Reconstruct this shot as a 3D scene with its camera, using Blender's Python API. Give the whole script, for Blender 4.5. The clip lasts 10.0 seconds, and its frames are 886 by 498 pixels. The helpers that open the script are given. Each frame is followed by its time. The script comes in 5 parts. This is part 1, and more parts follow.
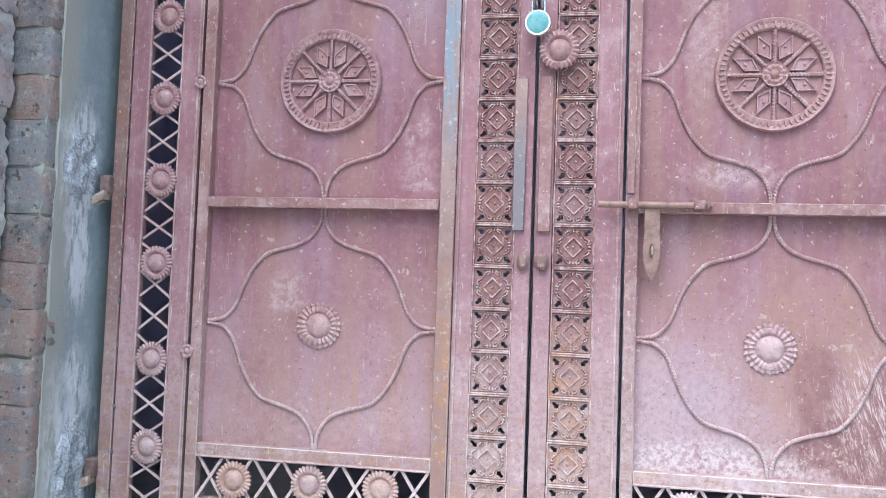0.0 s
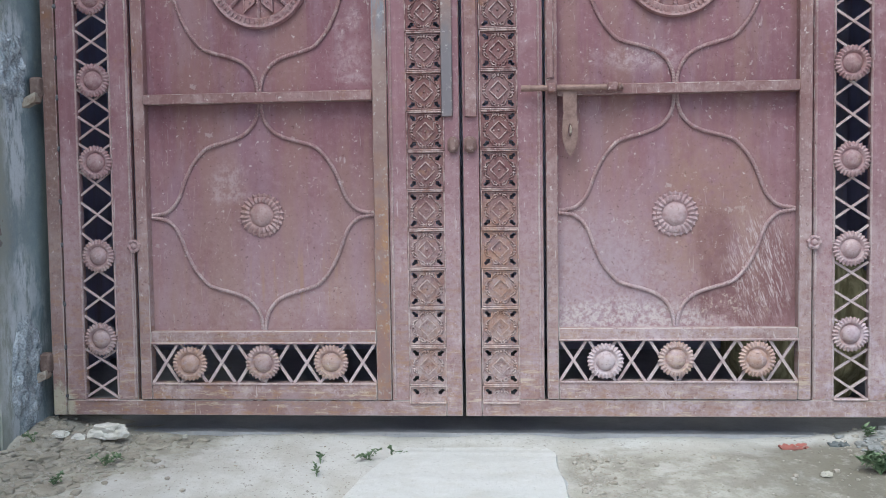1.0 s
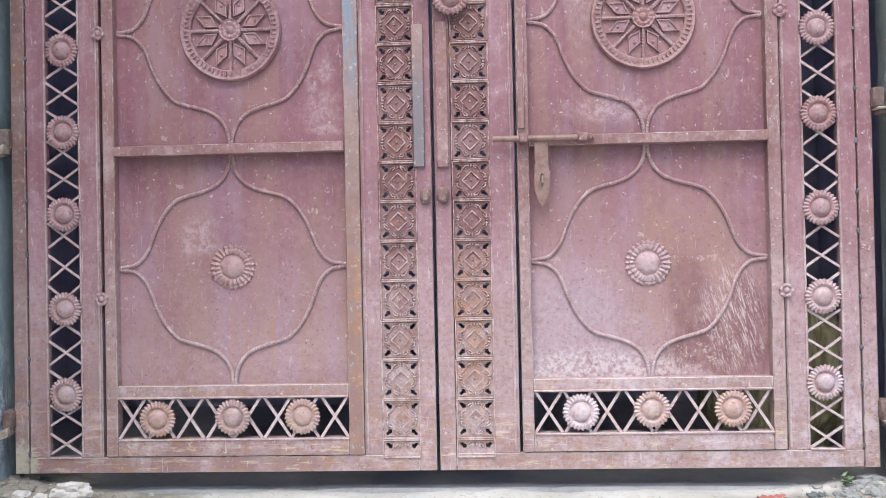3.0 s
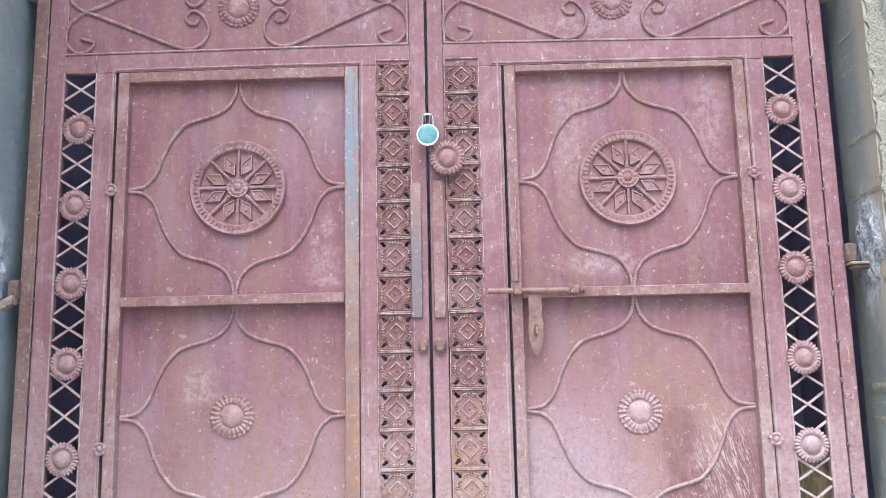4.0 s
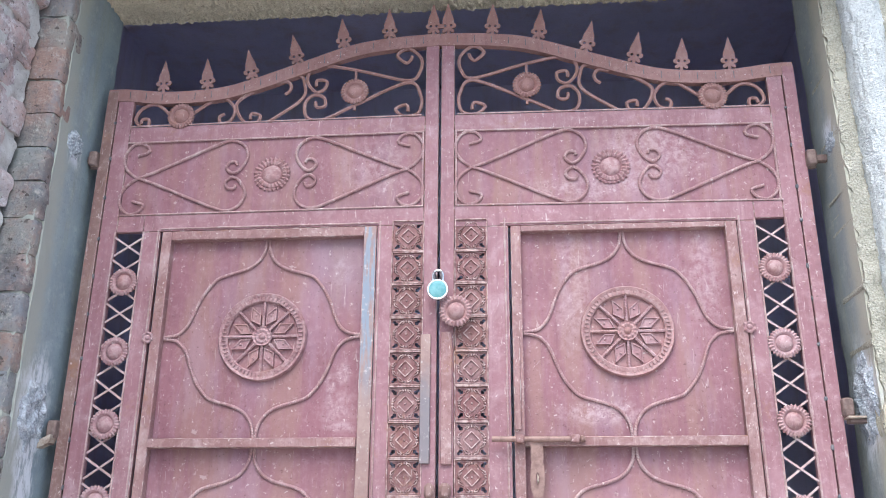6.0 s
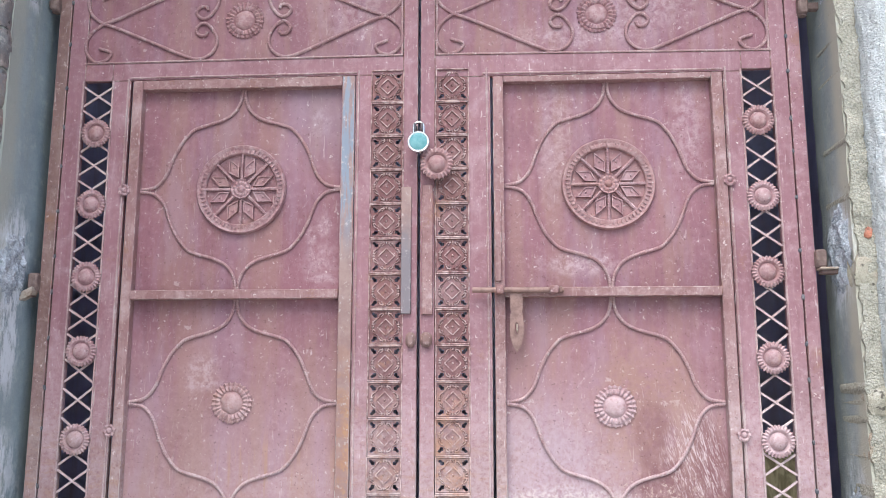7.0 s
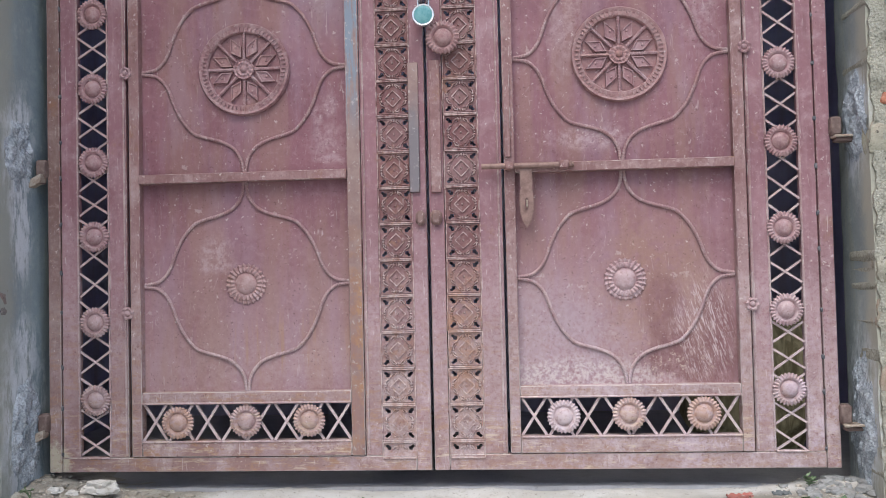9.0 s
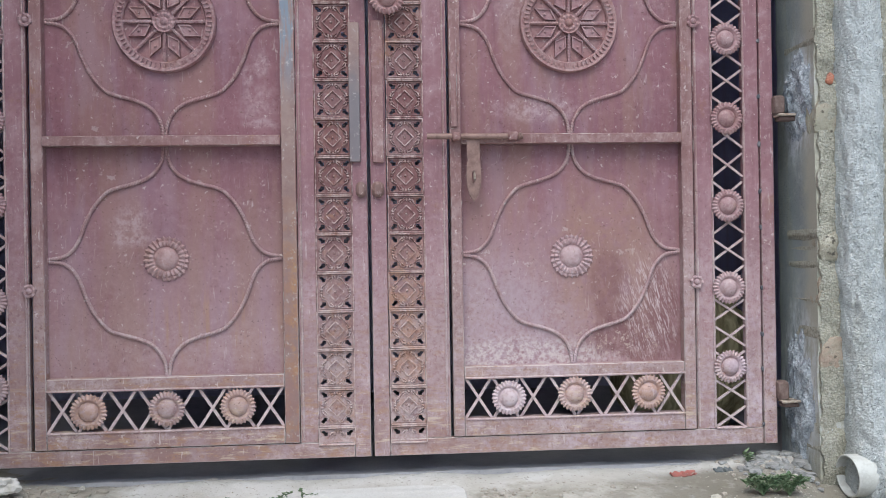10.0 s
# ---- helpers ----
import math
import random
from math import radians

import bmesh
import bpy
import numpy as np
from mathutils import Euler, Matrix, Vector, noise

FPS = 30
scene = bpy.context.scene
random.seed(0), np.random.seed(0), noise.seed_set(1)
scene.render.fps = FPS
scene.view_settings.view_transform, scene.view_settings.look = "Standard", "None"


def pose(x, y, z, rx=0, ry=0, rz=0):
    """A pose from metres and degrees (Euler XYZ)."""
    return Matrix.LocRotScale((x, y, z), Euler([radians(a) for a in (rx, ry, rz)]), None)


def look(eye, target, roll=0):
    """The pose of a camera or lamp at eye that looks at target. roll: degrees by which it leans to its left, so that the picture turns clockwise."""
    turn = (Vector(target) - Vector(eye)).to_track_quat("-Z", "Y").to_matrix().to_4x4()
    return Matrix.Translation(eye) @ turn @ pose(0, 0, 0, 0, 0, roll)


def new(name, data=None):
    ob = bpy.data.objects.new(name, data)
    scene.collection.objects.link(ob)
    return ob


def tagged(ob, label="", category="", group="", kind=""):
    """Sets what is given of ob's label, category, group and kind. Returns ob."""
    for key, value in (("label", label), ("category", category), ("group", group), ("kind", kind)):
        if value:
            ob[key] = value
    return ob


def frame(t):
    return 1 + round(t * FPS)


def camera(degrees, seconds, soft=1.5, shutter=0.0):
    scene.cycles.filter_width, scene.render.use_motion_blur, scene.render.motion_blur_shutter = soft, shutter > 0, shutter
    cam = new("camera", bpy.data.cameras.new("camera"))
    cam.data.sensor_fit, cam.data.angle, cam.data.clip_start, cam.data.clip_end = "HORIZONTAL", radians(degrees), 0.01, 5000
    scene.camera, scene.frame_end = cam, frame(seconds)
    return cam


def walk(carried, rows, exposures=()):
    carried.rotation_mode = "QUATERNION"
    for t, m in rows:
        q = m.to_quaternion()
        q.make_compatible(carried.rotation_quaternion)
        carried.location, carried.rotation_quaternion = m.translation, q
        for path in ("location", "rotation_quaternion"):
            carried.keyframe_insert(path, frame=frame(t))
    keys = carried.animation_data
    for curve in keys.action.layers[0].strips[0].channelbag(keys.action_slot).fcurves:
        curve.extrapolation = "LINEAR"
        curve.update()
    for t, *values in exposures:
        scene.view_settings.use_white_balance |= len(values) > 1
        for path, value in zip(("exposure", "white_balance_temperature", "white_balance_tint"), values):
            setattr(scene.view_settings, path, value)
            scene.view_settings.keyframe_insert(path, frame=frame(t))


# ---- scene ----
cam = camera(53.3, 10.0, soft=0.9)
PATH = [
    (0, (0.220, -2.263, 0.734), (-0.172, -0.305, 0.847), 2.0),
    (0.2, (0.146, -2.362, 0.693), (-0.148, -0.386, 0.785), 1.6),
    (0.5, (0.120, -2.430, 0.689), (-0.136, -0.447, 0.629), 0.3),
    (0.7, (0.122, -2.443, 0.678), (-0.114, -0.458, 0.594), -0.5),
    (1, (0.128, -2.454, 0.674), (-0.020, -0.462, 0.573), -0.8),
    (1.5, (0.171, -2.427, 0.666), (0.033, -0.433, 0.598), 0.1),
    (2, (0.168, -2.436, 0.635), (0.034, -0.441, 0.656), -0.9),
    (2.2, (0.163, -2.435, 0.647), (0.049, -0.439, 0.657), -1.2),
    (3.3, (0.128, -2.443, 0.659), (0.044, -0.445, 0.712), -1.1),
    (3.5, (0.116, -2.452, 0.664), (0.054, -0.461, 0.840), -1.2),
    (4, (0.092, -2.527, 0.682), (0.051, -0.556, 1.020), -1.2),
    (4.5, (0.097, -2.598, 0.656), (0.067, -0.662, 1.156), -1.4),
    (5, (0.190, -2.663, 0.642), (0.077, -0.763, 1.257), 0.0),
    (5.2, (0.225, -2.687, 0.652), (0.073, -0.797, 1.287), 0.5),
    (6.3, (0.263, -2.685, 0.642), (0.089, -0.808, 1.309), 0.4),
    (6.5, (0.246, -2.690, 0.653), (0.088, -0.803, 1.296), 0.4),
    (6.8, (0.253, -2.676, 0.663), (0.114, -0.735, 1.126), 0.3),
    (7, (0.244, -2.671, 0.659), (0.120, -0.703, 0.996), -0.0),
    (7.5, (0.254, -2.672, 0.660), (0.130, -0.681, 0.808), -0.8),
    (8, (0.260, -2.682, 0.663), (0.127, -0.689, 0.754), -1.1),
    (8.5, (0.265, -2.685, 0.655), (0.118, -0.692, 0.745), -1.2),
    (9, (0.242, -2.663, 0.657), (0.093, -0.670, 0.721), -1.3),
    (9.5, (0.128, -2.580, 0.648), (0.097, -0.582, 0.725), -0.6),
    (9.7, (0.092, -2.554, 0.661), (0.143, -0.556, 0.713), -0.7),
    (10, (0.014, -2.523, 0.667), (0.168, -0.529, 0.666), -0.9),
]
EXPOSURES = [
    (0.0, 0.93, 5700, 4), (0.5, 0.36, 5750, 3), (1.0, 0.2, 5800, 1), (1.5, 0.27, 5950, 4), (2.2, 0.54, 6050, 6), (3.5, 0.76, 6080, 9), (4.5, 1.06, 5980, 9),
    (6.5, 1.13, 5960, 9), (7.0, 0.88, 6100, 9), (7.5, 0.48, 6250, 9), (8.5, 0.33, 6270, 9), (9.0, 0.31, 6180, 9), (9.5, 0.31, 6080, 8), (10.0, 0.21, 5980, 6),
]
walk(cam, [(t, look(eye, target, roll)) for t, eye, target, roll in PATH], EXPOSURES)

# ---- light ----
world = bpy.data.worlds.new("world")
scene.world = world
world.use_nodes = True
wn = world.node_tree
sky = wn.nodes.new("ShaderNodeTexSky")
sky.sky_type = "NISHITA"
sky.sun_disc = False
sky.sun_elevation = radians(57)
sky.sun_rotation = radians(189)
sky.dust_density = 3.0
wn.links.new(sky.outputs[0], wn.nodes["Background"].inputs[0])
wn.nodes["Background"].inputs[1].default_value = 0.15

sun = new("sun", bpy.data.lights.new("sun", "SUN"))
sun.data.energy = 1.9
sun.data.angle = radians(50)
sun.data.color = (1.0, 0.96, 0.9)
sun.matrix_basis = look((-0.55, -3.5, 5.6), (0, 0, 0))


# ---- materials ----
class Mat:
    """A small helper round one node material."""

    def __init__(self, name, rough=0.7, metal=0.0):
        self.m = bpy.data.materials.new(name)
        self.m.use_nodes = True
        self.t = self.m.node_tree
        self.b = self.t.nodes["Principled BSDF"]
        self.b.inputs["Roughness"].default_value = rough
        self.b.inputs["Metallic"].default_value = metal
        self.b.inputs["Specular IOR Level"].default_value = 0.35
        self.p = self.t.nodes.new("ShaderNodeNewGeometry").outputs["Position"]
        self.r = self.t.nodes.new("ShaderNodeObjectInfo").outputs["Random"]

    def put(self, sock, v):
        if isinstance(v, (int, float)):
            sock.default_value = v
        elif isinstance(v, tuple):
            sock.default_value = (*v, 1.0) if len(v) == 3 and sock.type == "RGBA" else v
        else:
            self.t.links.new(v, sock)

    def scaled(self, sx, sy, sz, src=None):
        n = self.t.nodes.new("ShaderNodeVectorMath")
        n.operation = "MULTIPLY"
        self.put(n.inputs[0], src or self.p)
        n.inputs[1].default_value = (sx, sy, sz)
        return n.outputs[0]

    def noise(self, scale, detail=4.0, rough=0.55, vec=None, distort=0.0):
        n = self.t.nodes.new("ShaderNodeTexNoise")
        self.put(n.inputs["Vector"], vec or self.p)
        n.inputs["Scale"].default_value = scale
        n.inputs["Detail"].default_value = detail
        n.inputs["Roughness"].default_value = rough
        n.inputs["Distortion"].default_value = distort
        return n.outputs["Fac"]

    def voro(self, scale, vec=None, feature="F1", out="Distance"):
        n = self.t.nodes.new("ShaderNodeTexVoronoi")
        n.feature = feature
        self.put(n.inputs["Vector"], vec or self.p)
        n.inputs["Scale"].default_value = scale
        return n.outputs[out]

    def step(self, v, a, b, lo=0.0, hi=1.0):
        n = self.t.nodes.new("ShaderNodeMapRange")
        n.interpolation_type = "SMOOTHSTEP"
        self.put(n.inputs["Value"], v)
        for k, x in (("From Min", a), ("From Max", b), ("To Min", lo), ("To Max", hi)):
            n.inputs[k].default_value = x
        return n.outputs[0]

    def math(self, op, a, b=0.0):
        n = self.t.nodes.new("ShaderNodeMath")
        n.operation = op
        self.put(n.inputs[0], a)
        self.put(n.inputs[1], b)
        return n.outputs[0]

    def mul(self, *vs):
        out = vs[0]
        for v in vs[1:]:
            out = self.math("MULTIPLY", out, v)
        return out

    def mix(self, f, a, b):
        n = self.t.nodes.new("ShaderNodeMix")
        n.data_type = "RGBA"
        self.put(n.inputs[0], f)
        self.put(n.inputs[6], a)
        self.put(n.inputs[7], b)
        return n.outputs[2]

    def axis(self, k):
        n = self.t.nodes.new("ShaderNodeSeparateXYZ")
        self.put(n.inputs[0], self.p)
        return n.outputs[k]

    def turned(self, angle, sx, sz):
        """The gate's plane turned by an angle and stretched, for slanting scratches."""
        n = self.t.nodes.new("ShaderNodeVectorRotate")
        n.rotation_type = "Y_AXIS"
        self.put(n.inputs["Vector"], self.p)
        n.inputs["Angle"].default_value = angle
        return self.scaled(sx, sx, sz, n.outputs[0])

    def local(self, k):
        """One axis of the piece's own space: how far it stands proud."""
        n = self.t.nodes.new("ShaderNodeSeparateXYZ")
        self.put(n.inputs[0], self.t.nodes.new("ShaderNodeTexCoord").outputs["Object"])
        return n.outputs[k]

    def blot(self, x, z, rx, rz, soft=0.5, wob=0.5, scale=6.0, along=0, vec=None):
        """An uneven stain round a place, 1 inside."""
        dx = self.math("DIVIDE", self.math("SUBTRACT", self.axis(along), x), rx)
        dz = self.math("DIVIDE", self.math("SUBTRACT", self.axis(2), z), rz)
        d = self.math("SQRT", self.math("ADD", self.mul(dx, dx), self.mul(dz, dz)))
        d = self.math("ADD", d, self.mul(self.math("SUBTRACT", self.noise(scale, 7, 0.7, vec), 0.5), wob * 2))
        return self.step(d, 1.0 + soft * 0.5, 1.0 - soft * 0.5)

    def bump(self, h, dist=0.002, strength=0.6):
        n = self.t.nodes.new("ShaderNodeBump")
        self.put(n.inputs["Height"], h)
        n.inputs["Distance"].default_value = dist
        n.inputs["Strength"].default_value = strength
        self.t.links.new(n.outputs[0], self.b.inputs["Normal"])

    def colour(self, c):
        self.put(self.b.inputs["Base Color"], c)
        return self.m


def paint(name, base, deep, pale, rust=0.3, wear=0.5, dust_bounce=0.3, rough=0.6, panel=False, proud=0.0, foot=False, tile=False, brown=0.0):
    """Old rose paint on steel: faded clouds, streaks, chips, scratches and rust. proud: how far the relief has to stand
    out to be rubbed pale; on tiles this paints highlights too.
    """
    m = Mat(name, rough)
    c = m.mix(m.step(m.noise(2.6, 5, 0.6), 0.35, 0.68), base, deep)
    cloud = m.noise(9, 8, 0.68, distort=0.6)
    c = m.mix(m.mul(m.step(cloud, 0.46, 0.8), wear), c, pale)
    streak = m.noise(1.0, 7, 0.68, m.scaled(40, 40, 2.6))
    c = m.mix(m.mul(m.step(streak, 0.5, 0.78), wear * 0.6), c, pale)
    c = m.mix(m.mul(m.step(streak, 0.48, 0.3), 0.35), c, tuple(x * 0.72 for x in deep))
    grit = m.noise(48, 8, 0.75)
    c = m.mix(m.mul(m.step(grit, 0.5, 0.72), 0.3 + 0.3 * wear), c, pale)
    c = m.mix(m.mul(m.step(grit, 0.46, 0.3), 0.35), c, tuple(x * 0.7 for x in deep))
    if proud:
        worn = m.mul(m.step(m.local(1), -0.35 * proud, -proud), m.step(m.noise(60, 5, 0.7), 0.36, 0.62))
        # rubbed relief; for tiles strong enough to put highlights into the colour
        c = m.mix(m.mul(worn, 0.9 if tile else 0.4), c, pale)
        c = m.mix(m.mul(m.step(m.r, 0.7, 1.0), 0.1 if tile else 0.25), c, (0.58, 0.48, 0.49))
        c = m.mix(m.mul(m.step(m.r, 0.4, 0.0), 0.12 if tile else 0.35), c, (0.36, 0.21, 0.17))
    red = m.noise(7, 9, 0.75)
    c = m.mix(m.mul(m.step(red, 0.54, 0.72), rust), c, (0.25, 0.125, 0.065))
    # dusty film thickest low down; its paleness also paints light bounced off the ground
    low = m.step(m.axis(2), 1.0, 0.08)
    c = m.mix(m.mul(low, m.step(m.noise(6, 9, 0.75), 0.2, 0.58), m.step(m.noise(75, 7, 0.78), 0.3, 0.56), dust_bounce), c, (0.67, 0.59, 0.6))
    c = m.mix(m.mul(m.step(m.axis(2), 0.45, 0.1), m.step(m.noise(1.0, 8, 0.75, m.scaled(6, 6, 26)), 0.5, 0.62), m.step(grit, 0.4, 0.6), rust), c, (0.36, 0.2, 0.12))
    if brown:
        # rust bleeding out low down, most on the leaf that hangs by the damp corner
        damp = m.mul(m.step(m.axis(2), 0.75, 0.12), m.step(m.axis(0), 1.3, -0.7, 0.35, 1.0))
        c = m.mix(m.mul(damp, m.step(m.noise(5, 9, 0.72, distort=0.8), 0.36, 0.56), brown), c, (0.25, 0.15, 0.14))
        c = m.mix(m.mul(damp, m.step(m.noise(1.0, 9, 0.75, m.scaled(14, 14, 42)), 0.5, 0.6), brown), c, (0.34, 0.2, 0.13))
        c = m.mix(m.mul(m.step(m.axis(2), 0.4, 0.12), m.step(m.noise(1.0, 9, 0.78, m.scaled(9, 9, 70)), 0.53, 0.61), 0.7), c, (0.58, 0.48, 0.36))
        lilac = m.mul(m.step(m.axis(2), 0.7, 0.1), m.step(m.axis(0), -0.2, 1.2, 0.3, 1.0), m.step(m.noise(11, 9, 0.75), 0.5, 0.62))
        c = m.mix(m.mul(lilac, 0.6), c, (0.55, 0.47, 0.56))
    if foot:
        c = m.mix(m.mul(m.blot(-1.19, 0.1, 0.055, 0.07, 0.35, 1.0, 22), m.step(grit, 0.3, 0.5), 0.85), c, (0.45, 0.42, 0.33))
    if proud and not tile:
        # one chalky rosette, and three with ochre rust
        dry = m.step(m.noise(60, 7, 0.72), 0.3, 0.56)
        c = m.mix(m.mul(m.blot(0.392, 0.236, 0.07, 0.08, 0.4, 0.2, 14), dry, 0.6), c, (0.62, 0.54, 0.58))
        for x, z, k in ((0.801, 0.24, 0.45), (0.584, 0.24, 0.25), (-0.784, 0.232, 0.4), (-0.375, 0.233, 0.3)):
            c = m.mix(m.mul(m.blot(x, z, 0.06, 0.07, 0.6, 0.5, 14), dry, k), c, (0.42, 0.24, 0.14))
    if tile:
        c = m.mix(m.mul(m.blot(0.1, 0.47, 0.09, 0.2, 1.2, 0.6, 9), m.step(m.noise(24, 8, 0.75), 0.42, 0.6), 0.7), c, (0.38, 0.2, 0.12))
        # tile column paler towards the foot, bounce light mixed in with dusting
        c = m.mix(m.mul(m.step(m.axis(2), 0.8, 0.2), m.step(m.noise(30, 8, 0.75), 0.4, 0.6), 0.36), c, (0.6, 0.5, 0.47))
        c = m.mix(m.mul(m.step(m.axis(2), 0.75, 0.3), m.step(m.noise(16, 8, 0.75), 0.48, 0.6), 0.5), c, (0.34, 0.18, 0.12))
        c = m.mix(m.mul(m.blot(-0.1, 0.6, 0.03, 0.5, 1.2, 0.6, 9), m.step(m.noise(40, 7, 0.7), 0.5, 0.66), 0.5), c, (0.36, 0.2, 0.12))
    if panel:
        # bleached corner, brown-red bare patch with white scratches, rubbed spots
        fleck = m.step(m.noise(42, 9, 0.78), 0.4, 0.62)
        fine = m.step(m.noise(75, 8, 0.78), 0.42, 0.58)
        drip = m.scaled(26, 26, 5)
        # panels lighter towards the bottom: bleaching plus bounced light put into the colour
        c = m.mix(m.mul(m.step(m.axis(2), 1.0, 0.35), m.step(m.noise(3, 7, 0.7), 0.25, 0.6), 0.6), c, (0.38, 0.25, 0.255))
        c = m.mix(m.mul(m.step(m.noise(1.0, 6, 0.65, m.scaled(11, 11, 1.6)), 0.44, 0.62), 0.32), c, (0.3, 0.195, 0.14))
        c = m.mix(m.mul(m.step(m.noise(1.0, 6, 0.65, m.scaled(9, 9, 2.0)), 0.48, 0.66), 0.22), c, (0.34, 0.25, 0.33))
        bleach = m.blot(0.33, 0.42, 0.26, 0.2, 1.2, 0.5, 6)
        c = m.mix(m.mul(bleach, m.step(m.noise(20, 9, 0.78), 0.3, 0.56), 0.6), c, (0.39, 0.3, 0.345))
        c = m.mix(m.mul(bleach, fine, 0.2), c, (0.54, 0.47, 0.49))
        c = m.mix(m.mul(m.blot(0.42, 0.35, 0.28, 0.05, 1.0, 0.9, 14), fine, 0.7), c, (0.58, 0.52, 0.5))
        c = m.mix(m.mul(m.blot(0.66, 0.62, 0.15, 0.2, 1.3, 0.6, 5), m.step(m.noise(30, 8, 0.7), 0.3, 0.6), 0.55), c, (0.31, 0.19, 0.135))
        scar = m.math("MAXIMUM", m.blot(0.78, 0.41, 0.14, 0.085, 0.35, 0.55, 1.0, 0, drip), m.mul(m.blot(0.7, 0.54, 0.06, 0.13, 0.7, 0.7, 1.0, 0, drip), 0.75))
        scar = m.math("MAXIMUM", scar, m.mul(m.blot(0.86, 0.45, 0.06, 0.16, 0.5, 0.6, 1.0, 0, drip), 0.85))
        c = m.mix(m.mul(scar, m.step(m.noise(26, 9, 0.78), 0.24, 0.56), 0.85), c, (0.172, 0.08, 0.084))
        lines = m.step(m.noise(1.0, 9, 0.78, m.turned(0.3, 120, 18), 1.4), 0.5, 0.58)
        c = m.mix(m.mul(lines, m.blot(0.82, 0.48, 0.075, 0.15, 0.9, 0.7, 9), 0.8), c, (0.56, 0.46, 0.46))
        c = m.mix(m.mul(m.blot(0.7, 0.39, 0.16, 0.05, 0.9, 0.8, 16), m.step(m.noise(60, 8, 0.78), 0.55, 0.62), 0.7), c, (0.5, 0.4, 0.34))
        rub = m.step(m.noise(1.0, 8, 0.75, m.turned(-0.5, 60, 12), 0.8), 0.62, 0.68)
        c = m.mix(m.mul(rub, m.step(m.noise(5, 4), 0.5, 0.6), 0.6), c, (0.5, 0.42, 0.42))
        flake = m.mul(m.step(m.noise(30, 4, 0.65), 0.655, 0.675), m.step(m.noise(4, 5), 0.42, 0.56))
        c = m.mix(m.mul(flake, 0.38), c, (0.55, 0.47, 0.45))
        for x, z, rx, rz, k in ((-0.67, 0.75, 0.05, 0.05, 0.6), (-0.65, 0.7, 0.06, 0.015, 0.5), (0.5, 1.07, 0.12, 0.03, 0.7), (-0.3, 1.2, 0.02, 0.03, 0.7), (-0.34, 1.16, 0.012, 0.03, 0.6),
                               (-0.31, 1.08, 0.045, 0.05, 0.45), (-0.3, 1.03, 0.05, 0.015, 0.5), (-0.32, 1.53, 0.03, 0.05, 0.55), (0.43, 1.5, 0.05, 0.22, 0.4), (0.84, 1.5, 0.045, 0.17, 0.45),
                               (0.7, 1.92, 0.16, 0.1, 0.5), (0.5, 1.8, 0.2, 0.04, 0.5), (-0.2, 1.9, 0.1, 0.09, 0.35), (-0.5, 0.38, 0.3, 0.1, 0.3)):
            c = m.mix(m.mul(m.blot(x, z, rx, rz, 1.2, 0.9, 16), fleck, k), c, (0.47, 0.36, 0.37))
        c = m.mix(m.mul(m.blot(-0.29, 1.58, 0.12, 0.16, 1.4, 0.6, 8), 0.4), c, (0.24, 0.19, 0.24))
        c = m.mix(m.mul(m.blot(-0.45, 0.45, 0.2, 0.1, 1.3, 0.8, 8), m.step(streak, 0.5, 0.66), 0.6), c, (0.36, 0.22, 0.14))
    chips = m.step(m.noise(70, 5, 0.72), 0.62 if wear > 0.5 else 0.642, 0.655 if wear > 0.5 else 0.67)
    c = m.mix(m.mul(chips, 0.55 + 0.3 * wear), c, (0.58, 0.5, 0.47))
    cuts = m.step(m.noise(1.0, 4, 0.6, m.scaled(140, 140, 15), 0.8), 0.655, 0.685)
    c = m.mix(m.mul(cuts, 0.75 * wear), c, (0.6, 0.53, 0.51))
    dark = m.step(m.noise(110, 4, 0.7), 0.63, 0.67)
    c = m.mix(m.mul(dark, 0.6), c, (0.1, 0.05, 0.045))
    m.put(m.b.inputs["Roughness"], m.step(cloud, 0.3, 0.8, rough - 0.12, rough + 0.15))
    m.bump(m.math("ADD", m.mul(grit, 0.7), cloud), 0.002, 0.6)
    return m.colour(c)


ROSE, DEEP, PALE = (0.236, 0.108, 0.13), (0.192, 0.085, 0.104), (0.39, 0.255, 0.28)
paint_panel = paint("rose_panel_paint", ROSE, DEEP, PALE, rust=0.16, wear=0.3, dust_bounce=0.22, panel=True)
paint_sheet = paint("rose_sheet_paint", (0.272, 0.138, 0.16), (0.218, 0.106, 0.122), (0.46, 0.33, 0.35), rust=0.65, wear=0.65, dust_bounce=0.6, foot=True, brown=0.85)
paint_frame = paint("rusty_frame_paint", (0.262, 0.145, 0.145), (0.205, 0.108, 0.104), (0.47, 0.36, 0.35), rust=0.85, wear=0.75, dust_bounce=0.62, foot=True, brown=0.9)
paint_edge = paint("rusty_angle_paint", (0.212, 0.126, 0.114), (0.165, 0.095, 0.084), (0.42, 0.33, 0.3), rust=0.7, wear=0.6, dust_bounce=0.4, foot=True, brown=0.85)
paint_scroll = paint("scroll_paint", (0.31, 0.178, 0.186), (0.25, 0.135, 0.14), (0.6, 0.5, 0.48), rust=0.35, wear=0.75, dust_bounce=0.6, brown=0.3)
paint_crest = paint("crest_paint", (0.275, 0.152, 0.142), (0.22, 0.115, 0.104), (0.44, 0.32, 0.3), rust=0.5, wear=0.35, dust_bounce=0.2)
paint_cast = paint("cast_ornament_paint", (0.275, 0.142, 0.156), (0.225, 0.11, 0.12), (0.5, 0.38, 0.38), rust=0.5, wear=0.45, dust_bounce=0.7, proud=0.009, brown=0.5)
